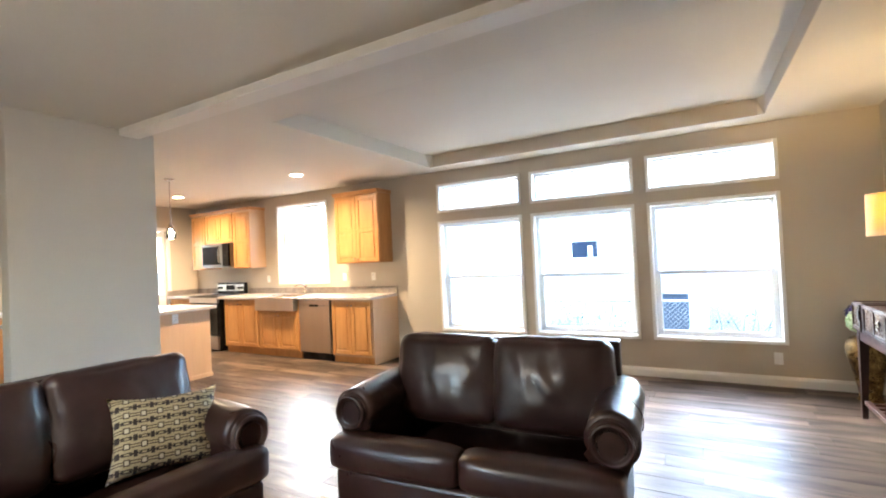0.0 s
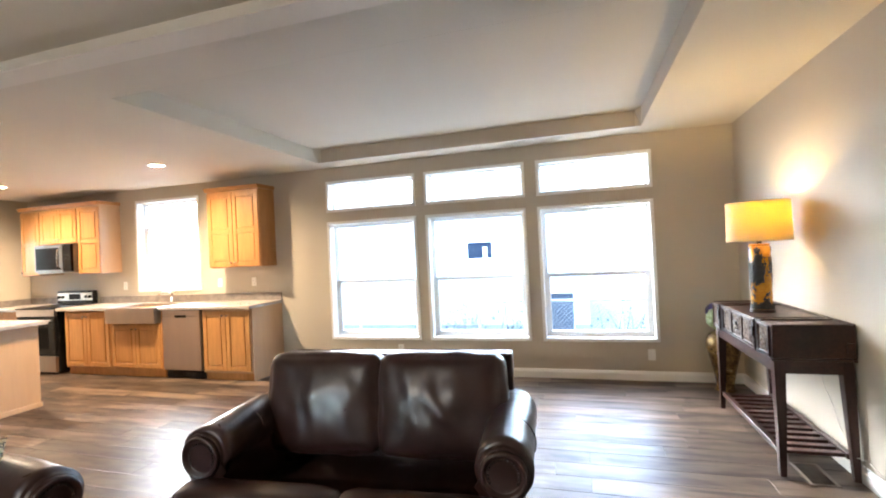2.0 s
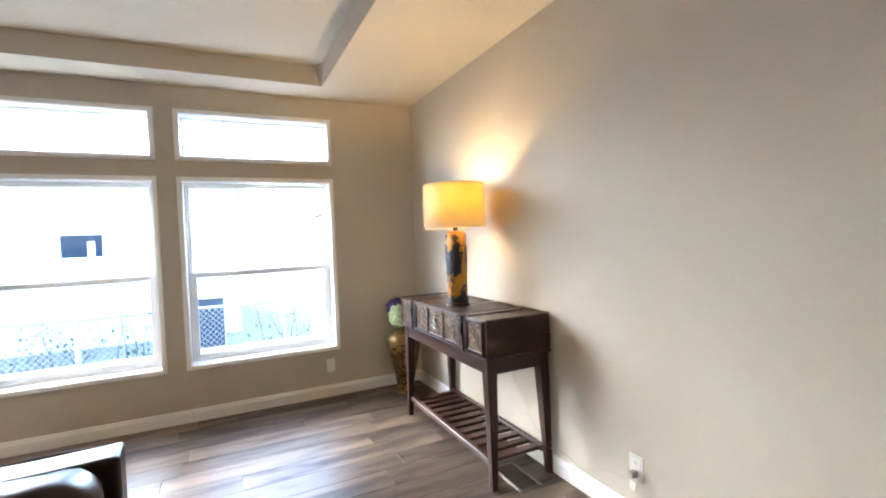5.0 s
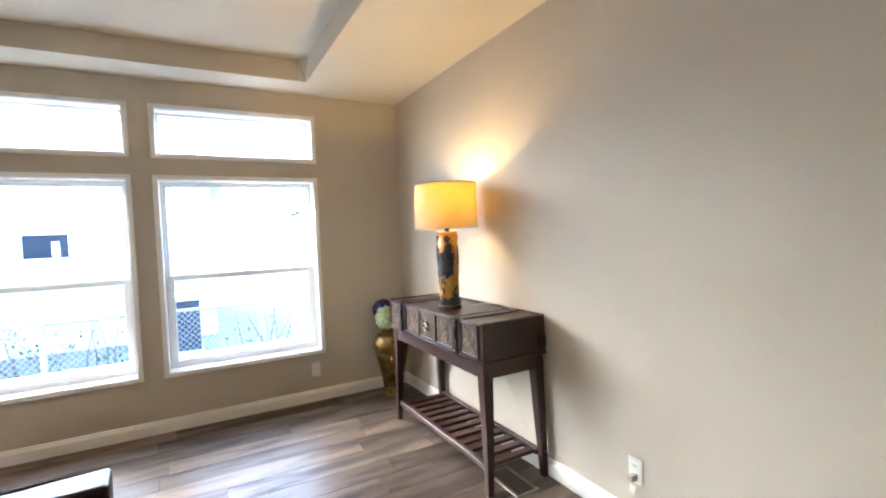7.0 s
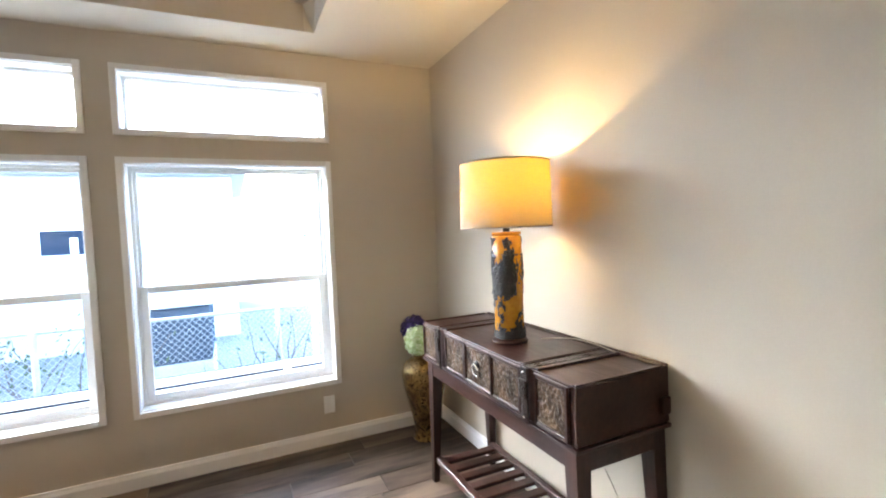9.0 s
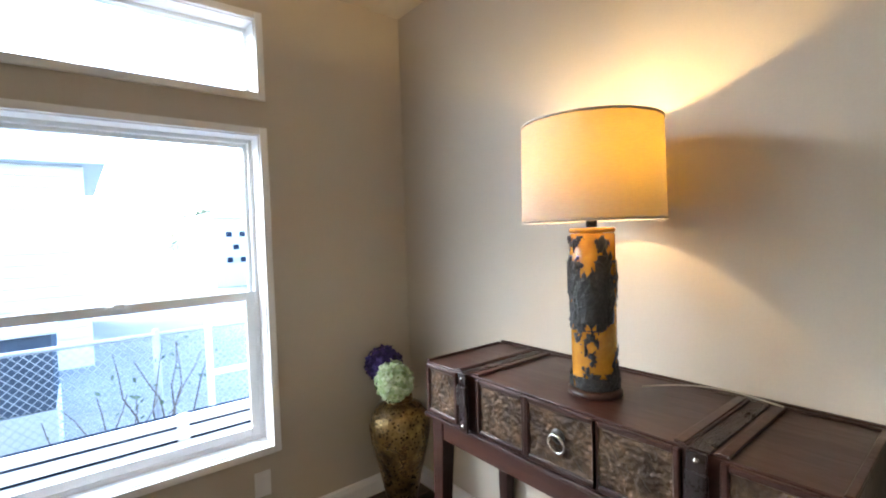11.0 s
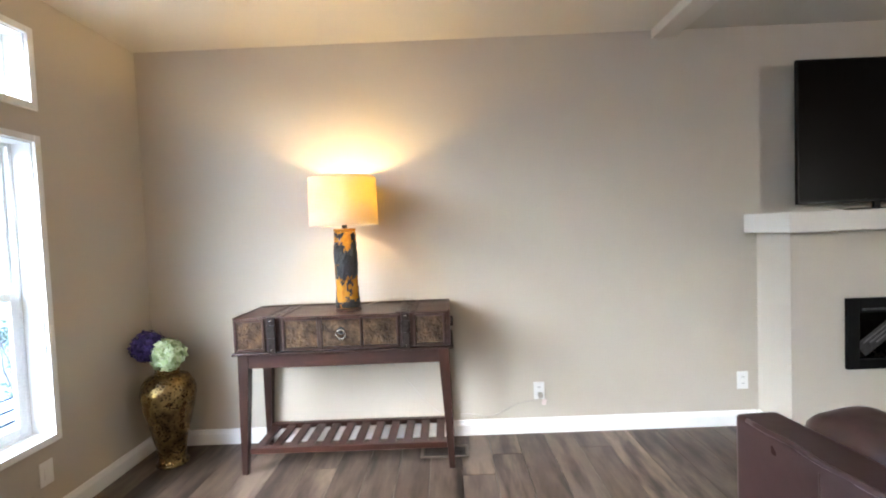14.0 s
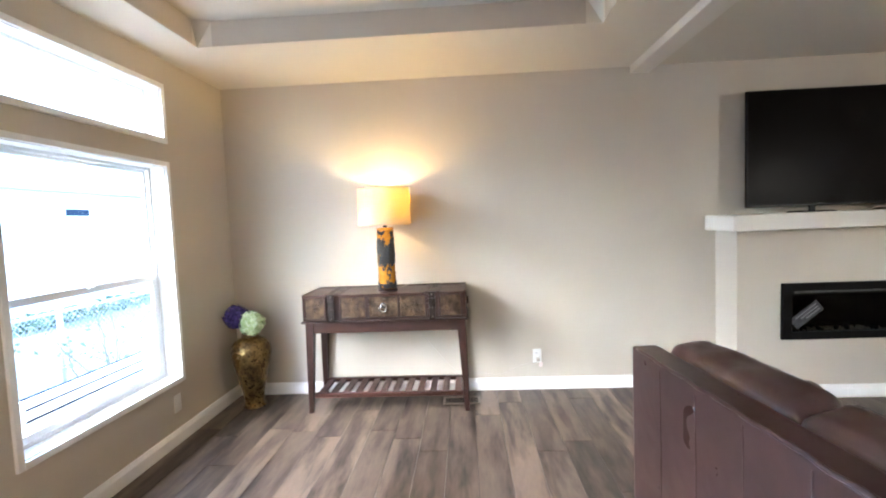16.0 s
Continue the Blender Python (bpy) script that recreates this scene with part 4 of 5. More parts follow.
# ---------------------------------------------------------------- fireplace and television
def fireplace():
    f = thing("fireplace", (0, (FP0 + FP1) / 2, 0), "painted chimney breast with mantel shelf and linear electric fireplace", "fireplace")
    yc = (FP0 + FP1) / 2
    a, b = FP0 - yc, FP1 - yc
    i0, i1, iz0, iz1 = -4.297 - yc, -5.49 - yc, 0.458, 0.852
    breast = pierced_wall("chimney_breast", "x", FPX, -0.001, b, a, 0.0, 1.262, [(i1, i0, iz0, iz1)], WALL)
    del breast["kind"]
    breast.parent = f
    tagged(breast, "beige painted chimney breast")
    part("mantel", boxed((-0.405, b - 0.085, 1.26), (-0.001, a + 0.085, 1.377), 0.012, 3), STONE, f, "thick pale mantel shelf")
    ins = bmesh.new()
    for lo, hi in (((FPX - 0.022, i1 - 0.02, iz0 - 0.015), (FPX + 0.02, i1 + 0.05, iz1 + 0.01)), ((FPX - 0.022, i0 - 0.05, iz0 - 0.015), (FPX + 0.02, i0 + 0.02, iz1 + 0.01)), ((FPX - 0.022, i1 + 0.05, iz0 - 0.015), (FPX + 0.02, i0 - 0.05, iz0 + 0.045)), ((FPX - 0.022, i1 + 0.05, iz1 - 0.075), (FPX + 0.02, i0 - 0.05, iz1 + 0.01))):
        box(ins, lo, hi, 0.004)
    s = part("insert_surround", ins, MATTE, f, "black metal fireplace surround")
    part("firebox", boxed((-0.06, i1 + 0.03, iz0 + 0.02), (-0.05, i0 - 0.03, iz1 - 0.02)), VOID, s)
    part("glass_front", boxed((FPX - 0.004, i1 + 0.05, iz0 + 0.045), (FPX, i0 - 0.05, iz1 - 0.075)), DARKGLASS, s, "dark glass front")
    part("vent_bar", boxed((FPX - 0.027, i1 + 0.06, iz1 - 0.062), (FPX - 0.0215, i0 - 0.06, iz1 - 0.050), 0.002), IRON, s)
    lab = bmesh.new()
    m = Matrix.Translation((FPX - 0.0065, i0 - 0.16, 0.625)) @ Matrix.Rotation(radians(-38), 4, "X")
    box(lab, (-0.001, -0.12, -0.045), (0.001, 0.12, 0.045), 0, 1, m)
    st = part("sticker", lab, PAPER, s, "printed paper sticker on the glass")
    bars = bmesh.new()
    for k in range(3):
        box(bars, (-0.003, -0.10, 0.02 - k * 0.022), (-0.0015, 0.08 - k * 0.03, 0.030 - k * 0.022), 0, 1, m)
    part("print", bars, GREYBAR, st)
    bed = bmesh.new()
    rng = random.Random(4)
    for k in range(70):
        r = rng.uniform(0.008, 0.02)
        bmesh.ops.create_icosphere(bed, subdivisions=1, radius=r, matrix=Matrix.Translation((rng.uniform(-0.25, -0.1), rng.uniform(i1 + 0.1, i0 - 0.1), iz0 + 0.03 + r)))
    tagged(part("ember_bed", bed, IRON, s), kind="stuff")


fireplace()


def television():
    t = thing("television", (-0.155, -4.89, 1.377), "large black flat television standing on the mantel", "television")
    w, z0, z1 = 0.785, 0.045, 0.913
    part("cabinet", boxed((-0.012, -w, z0), (0.012, w, z1), 0.004), BLACK, t, "thin black bezel and back")
    part("rear_shell", boxed((0.012, -w * 0.75, z0 + 0.03), (0.05, w * 0.75, z1 - 0.3), 0.012), BLACK, t)
    part("screen", boxed((-0.0145, -w + 0.010, z0 + 0.018), (-0.0118, w - 0.010, z1 - 0.010), 0.0008, 1), SCREEN, t, "glossy dark screen")
    part("logo_strip", boxed((-0.0165, -0.035, z0 + 0.004), (-0.0118, 0.035, z0 + 0.012)), IRON, t)
    for sy in (-1, 1):
        foot = prism([(-0.115, 0.0), (0.085, 0.0), (0.07, 0.008), (0.02, 0.013), (-0.09, 0.009)], sy * 0.20, sy * 0.435)
        bmesh.ops.bevel(foot, geom=foot.edges[:], offset=0.003, segments=2, affect="EDGES")
        box(foot, (-0.008, sy * 0.30 - 0.02, 0.010), (0.010, sy * 0.30 + 0.02, z0 + 0.01), 0.003)
        part("stand_foot", foot, BLACK, t, "low flat black stand foot")



television()


# ---------------------------------------------------------------- outlets, cord, vent, rug
def outlet(at, rz, name="wall_outlet", label="white duplex outlet on the wall", plug=False, group="outlets"):
    o = thing(name, at, label, "outlet", group, rz)
    part("plate", boxed((-0.036, -0.006, -0.058), (0.036, -0.0005, 0.058), 0.003), PLASTIC, o)
    for z in (-0.022, 0.022):
        r = part("receptacle", boxed((-0.017, -0.0085, z - 0.015), (0.017, -0.005, z + 0.015), 0.003), PLASTIC, o)
        # Near-black blocks stand in for the shade inside the slots.
        sl = bmesh.new()
        for x in (-0.006, 0.006):
            box(sl, (x - 0.0012, -0.0093, z - 0.003), (x + 0.0012, -0.0083, z + 0.006))
        part("slots", sl, VOID, r)
    return o


def switch(at, rz, label="white rocker switch on the wall"):
    o = thing("wall_switch", at, label, "switch", "", rz)
    part("plate", boxed((-0.036, -0.006, -0.058), (0.036, -0.0005, 0.058), 0.003), PLASTIC, o)
    part("rocker", boxed((-0.016, -0.009, -0.032), (0.016, -0.005, 0.032), 0.003), PLASTIC, o)


switch((-0.834, 0, 0.268), 0, "white blank wall plate below the window")
outlet((0, -2.53, 0.278), -90, label="white outlet with the lamp cord plugged in")
outlet((0, -3.86, 0.298), -90, label="white outlet beside the fireplace")
outlet((-6.26, 0, 1.165), 0, label="white outlet above the kitchen counter")
outlet((-5.70, 0, 1.165), 0, label="white outlet above the kitchen counter")
outlet((-7.98, 0, 1.165), 0, label="white outlet above the kitchen counter")
outlet((-3.62, 0, 0.29), 0, label="white outlet below the window")

plug = thing("lamp_cord", (-0.02, -2.533, 0.256), "thin clear lamp cord with plug trailing along the baseboard", "cord")
part("plug", boxed((-0.028, -0.014, -0.014), (0.010, 0.014, 0.014), 0.004), CORD, plug)
part("tag", boxed((-0.034, -0.040, -0.050), (-0.032, -0.012, -0.012), 0.0005, 1, Matrix.Rotation(radians(14), 4, "X")), TAG, plug, "small pinkish paper tag")
pts = []
for k in range(40):
    u = k / 39
    y = -0.0 + 0.62 * u
    z = -0.02 - 0.10 * math.sin(u * math.pi * 0.55) + 0.05 * math.sin(u * 9) * (1 - u) * u * 2
    pts.append((-0.012 - 0.012 * math.sin(u * 7), y, z))
part("cord", tube(pts, 0.0024, 6), CORD, plug, smooth=True)
up = [(-0.004 + 0.004 * math.sin(k * 0.8), 0.62 + 0.45 * k / 20, -0.12 + 0.55 * (k / 20) ** 1.3) for k in range(21)]
part("cord_rise", tube(up, 0.002, 6), CORD, plug, smooth=True)
loop = thing("cord_loop", (-0.05, -1.55, 0.908), "thin lamp cord looping over the back of the console", "cord")
part("cord", tube([(-0.11 + 0.1 * u, 0.1 - 0.32 * u, 0.004 + 0.025 * math.sin(u * 3.1)) for u in (k / 20 for k in range(21))], 0.0025, 6), CORD, loop, smooth=True)


def floor_vent():
    v = thing("floor_vent", (-0.225, -1.90, 0.0), "brown metal floor register under the console", "vent")
    fr = bmesh.new()
    x, y = 0.075, 0.145
    for lo, hi in (((-x, -y, 0.0005), (-x + 0.02, y, 0.006)), ((x - 0.02, -y, 0.0005), (x, y, 0.006)), ((-x + 0.02, -y, 0.0005), (x - 0.02, -y + 0.02, 0.006)), ((-x + 0.02, y - 0.02, 0.0005), (x - 0.02, y, 0.006))):
        box(fr, lo, hi, 0.002, 1)
    part("frame", fr, VENT, v)
    # Near-black sheet stands in for the shade down the duct.
    part("throat", boxed((-x + 0.02, -y + 0.02, 0.0004), (x - 0.02, y - 0.02, 0.0012)), VOID, v)
    for k in range(20):
        yy = -y + 0.028 + k * (2 * y - 0.056) / 19
        part("slat", boxed((-x + 0.02, yy - 0.0018, 0.0014), (x - 0.02, yy + 0.0018, 0.005)), VENT, v)


floor_vent()
rug = part("area_rug", boxed((-3.50, -5.0, 0.0005), (-2.05, -3.40, 0.009), 0.003, 1), RUG)
tagged(rug, "red and tan patterned area rug on the plank floor", "rug")


# ---------------------------------------------------------------- kitchen
def door_front(parent, x0, x1, z0, z1, y, knob, two=False, name="cabinet_door"):
    """A raised-panel door on a cabinet front; coordinates local to the parent."""
    bm = bmesh.new()
    w = 0.055
    box(bm, (x0, y - 0.019, z0), (x0 + w, y, z1), 0.003, 1)
    box(bm, (x1 - w, y - 0.019, z0), (x1, y, z1), 0.003, 1)
    box(bm, (x0 + w, y - 0.019, z1 - w), (x1 - w, y, z1), 0.003, 1)
    box(bm, (x0 + w, y - 0.019, z0), (x1 - w, y, z0 + w), 0.003, 1)
    if two:
        zm = (z0 + z1) / 2 - 0.02
        box(bm, (x0 + w, y - 0.019, zm - w / 2), (x1 - w, y, zm + w / 2), 0.003, 1)
    d = part(name, bm, CABINET, parent)
    fields = [(z0 + w, z1 - w)] if not two else [(z0 + w, (z0 + z1) / 2 - 0.02 - w / 2), ((z0 + z1) / 2 - 0.02 + w / 2, z1 - w)]
    for a, b in fields:
        p = bmesh.new()
        box(p, (x0 + w, y - 0.006, a), (x1 - w, y, b))
        box(p, (x0 + w + 0.02, y - 0.016, a + 0.02), (x1 - w - 0.02, y - 0.005, b - 0.02), 0.009, 2)
        part("panel", p, CABINET, d, "raised panel")
    k = lathe([(0, 0), (0.006, 0), (0.006, 0.012), (0.014, 0.018), (0.012, 0.026), (0, 0.028)], 14)
    bmesh.ops.rotate(k, verts=k.verts, cent=(0, 0, 0), matrix=Matrix.Rotation(radians(90), 3, "X"))
    bmesh.ops.translate(k, verts=k.verts, vec=(knob[0], y - 0.019, knob[1]))
    part("knob", k, STUD, d, "brushed nickel knob", True)
    return d


def base_cabinet(x0, x1, top=0.875, side=False, apron=0.0, doors=2):
    c = thing("base_cabinet", (x0, 0, 0), "honey hickory base cabinet with raised-panel doors", "cabinet", "kitchen base cabinets")
    w = x1 - x0
    yf = -0.585
    part("body", boxed((0.001, yf, 0.095), (w - 0.001, -0.004, top)), CABSIDE if side else CABINET, c)
    part("toe_kick", boxed((0.001, yf + 0.035, 0.0), (w - (0.001 if not side else 0.0), -0.004, 0.0945)), CABINET, c)
    if side:
        part("end_panel", boxed((w, yf + 0.002, 0.0), (w + 0.012, -0.004, top), 0.002, 1), CABSIDE, c, "pale maple end panel")
    fw = (w - 0.03) / doors
    for k in range(doors):
        a = 0.015 + fw * k + 0.003
        b = 0.015 + fw * (k + 1) - 0.003
        kx = b - 0.03 if (k == 0 and doors == 2) else a + 0.03
        door_front(c, a, b, 0.125, top - 0.025 - apron, yf, (kx, top - 0.08 - apron))
    return c


base_cabinet(-6.015, -5.29, side=True)
base_cabinet(-7.53, -6.66, apron=0.165)
base_cabinet(-8.38, -7.54)
base_cabinet(-9.93, -9.29, doors=1)


def wall_cabinet(x0, x1, z0, z1, doors, two=True, body=CABSIDE):
    c = thing("wall_cabinet", (x0, 0, z0), "honey hickory wall cabinet with raised-panel doors", "cabinet", "kitchen wall cabinets")
    w, h = x1 - x0, z1 - z0
    part("body", boxed((0.001, -0.305, 0), (w - 0.001, -0.003, h), 0.002, 1), body, c)
    fw = (w - 0.012) / doors
    for k in range(doors):
        a, b = 0.006 + fw * k + 0.003, 0.006 + fw * (k + 1) - 0.003
        kx = b - 0.03 if (k == 0 and doors == 2) else a + 0.03
        door_front(c, a, b, 0.012, h - 0.03, -0.3055, (kx, 0.06), two)
    cr = prism([(-0.30, h), (-0.33, h), (-0.345, h + 0.02), (-0.36, h + 0.045), (-0.30, h + 0.05)], -0.012, w + 0.012, axis="x")
    part("crown", cr, CABINET, c, "crown moulding")
    for sx, xa in ((-1, 0.0), (1, w)):
        part("crown_return", boxed((min(xa, xa + sx * 0.014), -0.30, h), (max(xa, xa + sx * 0.014), -0.003, h + 0.05), 0.003, 1), CABINET, c)
    return c


# Body in the darker door wood, standing in for shade on its open side.
wall_cabinet(-6.13, -5.33, 1.372, 2.36, 2, True, CABINET)
wall_cabinet(-8.465, -8.03, 1.372, 2.36, 1)
wall_cabinet(-9.235, -8.475, 1.83, 2.36, 2, False)
wall_cabinet(-9.65, -9.245, 1.372, 2.36, 1)

ct = thing("countertop", (-6.8, 0, 0.875), "grey laminate kitchen countertop with a dark backsplash", "countertop")
for x0, x1, y0, y1 in ((-1.69, -0.72, -0.635, -0.003), (0.13, 1.53, -0.635, -0.003), (-0.72, 0.13, -0.12, -0.003)):
    part("top", boxed((x0, y0, 0.001), (x1, y1, 0.04), 0.006), COUNTER, ct)
part("top", boxed((-3.19, -0.635, 0.001), (-2.495, -0.003, 0.04), 0.006), COUNTER, ct)
part("backsplash", boxed((-1.69, -0.022, 0.0405), (1.53, -0.003, 0.14), 0.003, 1), SPLASH, ct, "dark mottled backsplash")
part("backsplash", boxed((-3.19, -0.022, 0.0405), (-2.495, -0.003, 0.14), 0.003, 1), SPLASH, ct)
part("side_splash", boxed((-3.196, -0.60, 0.0405), (-3.178, -0.023, 0.14), 0.003, 1), SPLASH, ct)


def farm_sink():
    s = thing("farmhouse_sink", (-7.095, -0.38, 0.70), "stainless apron-front farmhouse sink below the window", "sink")
    bm = bmesh.new()
    for lo, hi in (((-0.42, -0.30, 0.01), (0.42, -0.27, 0.212)), ((-0.42, 0.235, 0.01), (0.42, 0.258, 0.212)), ((-0.42, -0.27, 0.01), (-0.395, 0.235, 0.212)), ((0.395, -0.27, 0.01), (0.42, 0.235, 0.212)), ((-0.395, -0.27, 0.01), (0.395, 0.235, 0.025))):
        box(bm, lo, hi, 0.006)
    part("basin", bm, STEEL, s)
    f = thing("kitchen_faucet", (-7.04, -0.075, 0.916), "chrome low-arc kitchen faucet behind the sink", "faucet")
    part("base", lathe([(0, 0), (0.03, 0), (0.03, 0.01), (0.018, 0.02), (0.018, 0.09), (0, 0.092)], 20), STUD, f, smooth=True)
    part("spout", tube([(0, 0, 0.06), (0, -0.01, 0.12), (-0.02, -0.06, 0.16), (-0.05, -0.13, 0.15), (-0.06, -0.16, 0.12)], 0.012, 10), STUD, f, smooth=True)
    part("lever", tube([(0, 0, 0.09), (0.02, 0.0, 0.13), (0.06, 0.0, 0.15)], 0.008, 8), STUD, f, smooth=True)


farm_sink()


def dishwasher():
    d = thing("dishwasher", (-6.337, 0, 0), "stainless steel dishwasher under the counter", "dishwasher")
    part("body", boxed((-0.30, -0.57, 0.10), (0.30, -0.05, 0.872)), BLACK, d)
    part("door", boxed((-0.297, -0.605, 0.115), (0.297, -0.571, 0.79), 0.006), STEEL, d, "brushed stainless door")
    ctl = part("control_strip", boxed((-0.297, -0.605, 0.794), (0.297, -0.571, 0.868), 0.006), STEEL, d)
    part("pocket_handle", boxed((-0.09, -0.608, 0.775), (0.09, -0.604, 0.805), 0.001, 1), BLACK, ctl)
    part("toe_grille", boxed((-0.297, -0.56, 0.005), (0.297, -0.54, 0.10), 0.003, 1), BLACK, d)


dishwasher()


def kitchen_range():
    r = thing("kitchen_range", (-8.885, 0, 0), "black and stainless electric range between the cabinets", "range")
    part("body", boxed((-0.38, -0.60, 0.02), (0.38, -0.03, 0.905)), BLACK, r)
    part("cooktop", boxed((-0.385, -0.655, 0.906), (0.385, -0.10, 0.922), 0.004), SCREEN, r, "black glass cooktop")
    door = part("oven_door", boxed((-0.375, -0.64, 0.26), (0.375, -0.601, 0.80), 0.006), BLACK, r, "black oven door")
    part("oven_handle", tube([(-0.33, -0.64, 0.755), (-0.33, -0.68, 0.755), (0.33, -0.68, 0.755), (0.33, -0.64, 0.755)], 0.011, 10), STEEL, door, "steel bar handle", True)
    part("oven_window", boxed((-0.24, -0.643, 0.36), (0.24, -0.6395, 0.66)), SCREEN, door)
    part("drawer", boxed((-0.375, -0.64, 0.03), (0.375, -0.601, 0.25), 0.006), STEEL, r, "steel storage drawer")
    part("front_rail", boxed((-0.38, -0.645, 0.81), (0.38, -0.601, 0.904), 0.004), STEEL, r)
    bg = part("backguard", boxed((-0.38, -0.10, 0.923), (0.38, -0.035, 1.12), 0.012), BLACK, r, "black backguard with steel control panel")
    part("control_face", boxed((-0.36, -0.103, 0.975), (0.36, -0.0995, 1.09), 0.001, 1), STEEL, bg)
    part("display", boxed((-0.12, -0.107, 0.99), (0.12, -0.1035, 1.075)), SCREEN, bg)
    for x in (-0.32, -0.24, 0.24, 0.32):
        k = lathe([(0, 0), (0.022, 0), (0.02, 0.022), (0, 0.023)], 16)
        bmesh.ops.rotate(k, verts=k.verts, cent=(0, 0, 0), matrix=Matrix.Rotation(radians(90), 3, "X"))
        bmesh.ops.translate(k, verts=k.verts, vec=(x, -0.1035, 1.03))
        part("knob", k, BLACK, bg, smooth=True)
    for x, y, q in ((-0.19, -0.5, 0.1), (0.19, -0.5, 0.085), (-0.19, -0.24, 0.075), (0.19, -0.24, 0.1)):
        part("burner", lathe([(q - 0.004, 0.0), (q, 0.0), (q, 0.001), (q - 0.004, 0.001), (q - 0.004, 0.0)], 32, (x, y, 0.9222)), IRON, r)


kitchen_range()


def microwave():
    m = thing("microwave", (-8.875, 0, 1.40), "stainless over-the-range microwave below a wall cabinet", "microwave")
    part("case", boxed((-0.378, -0.36, 0.0), (0.378, -0.004, 0.425), 0.004), DARKSTEEL, m)
    d = part("door", boxed((-0.374, -0.395, 0.02), (0.20, -0.361, 0.42), 0.006), DARKSTEEL, m)
    part("window", boxed((-0.345, -0.399, 0.055), (0.13, -0.394, 0.375), 0.002, 1), SCREEN, d, "dark door window")
    part("handle", tube([(0.165, -0.395, 0.06), (0.165, -0.435, 0.10), (0.165, -0.445, 0.21), (0.165, -0.435, 0.33), (0.165, -0.395, 0.37)], 0.012, 10), STUD, d, "curved steel handle", True)
    c = part("control_panel", boxed((0.204, -0.395, 0.02), (0.374, -0.361, 0.42), 0.006), SCREEN, m, "black control panel")
    for k in range(4):
        part("button_row", boxed((0.225, -0.3975, 0.08 + k * 0.055), (0.352, -0.3945, 0.11 + k * 0.055), 0.001, 1), BLACK, c)


microwave()


def island():
    i = thing("kitchen_island", (-7.42, -2.6, 0), "pale maple kitchen island with a light laminate top", "kitchen island")
    part("body", boxed((-0.33, -0.90, 0.0), (0.345, 0.885, 0.872), 0.003, 1), CABSIDE, i)
    part("base_trim", boxed((0.3455, -0.90, 0.0), (0.357, 0.895, 0.05), 0.003, 1), CABSIDE, i)
    part("top", boxed((-0.37, -0.96, 0.873), (0.44, 0.925, 0.915), 0.007), COUNTER, i, "grey laminate top")
    outlet((-7.42 + 0.346, -2.17, 0.80), 90, label="white outlet on the island side")


island()
buffet = thing("sideboard_cabinet", (-9.7, -3.0, 0), "honey wood sideboard with a white top against the kitchen wall", "cabinet")
part("body", boxed((-0.28, -0.6, 0.08), (0.28, 0.6, 0.88), 0.004), CABINET, buffet)
part("plinth", boxed((-0.27, -0.58, 0.0), (0.24, 0.58, 0.0795)), CABINET, buffet)
part("top", boxed((-0.29, -0.63, 0.8805), (0.31, 0.63, 0.925), 0.006), TRIM, buffet)
for k in range(3):
    part("door", boxed((0.2805, -0.59 + 0.397 * k, 0.10), (0.298, -0.20 + 0.397 * k, 0.86), 0.004), CABINET, buffet)


def downlight(x, y):
    d = thing("recessed_light", (x, y, H), "round recessed ceiling light, lit", "ceiling light", "recessed lights")
    part("trim_ring", lathe([(0.070, -0.001), (0.096, -0.001), (0.094, -0.008), (0.072, -0.011), (0.070, -0.001)], 40), TRIM, d, smooth=True)
    part("lens", lathe([(0, -0.005), (0.069, -0.005), (0.069, -0.002), (0, -0.002)], 40), CANGLOW, d, "glowing lens")


for x, y in CANS:
    downlight(x, y)


def pendant(x, y, over):
    p = thing("pendant_light", (x, y, 0), "small glass pendant light on a thin rod above the " + over, "pendant light")
    part("canopy", lathe([(0, H - 0.001), (0.06, H - 0.001), (0.058, H - 0.018), (0.012, H - 0.024), (0, H - 0.024)], 28), STUD, p, smooth=True)
    part("rod", tube([(0, 0, H - 0.02), (0, 0, 1.98)], 0.006, 8), STUD, p)
    part("socket", lathe([(0, 1.985), (0.02, 1.985), (0.026, 1.94), (0.026, 1.925), (0, 1.924)], 18), STUD, p, smooth=True)
    part("glass_shade", lathe([(0.03, 1.94), (0.05, 1.925), (0.055, 1.80), (0.052, 1.80), (0.047, 1.92), (0.03, 1.935)], 28), GLASS, p, "clear glass cylinder shade", True)
    part("bulb", lathe([(0, 1.923), (0.012, 1.92), (0.024, 1.87), (0.018, 1.845), (0, 1.838)], 16), CANGLOW, p, smooth=True)


pendant(-7.34, -2.03, "island")
# Made-up fixture for the unseen south fill lamp.
pendant(-3.4, -6.3, "unseen south end")

# ---------------------------------------------------------------- outside
GZ = -0.75
gr = bmesh.new()
for v in ((-900, -900), (900, -900), (900, 900), (-900, 900)):
    gr.verts.new((*v, GZ))
gr.faces.new(gr.verts)
tagged(part("ground", gr, CONCRETE), "pale gravel ground", kind="structure")
tagged(part("foundation", boxed((XW - 0.14, YS - 0.14, GZ), (0.14, 0.14, -0.31)), SIDING), "skirting under the house", kind="structure")


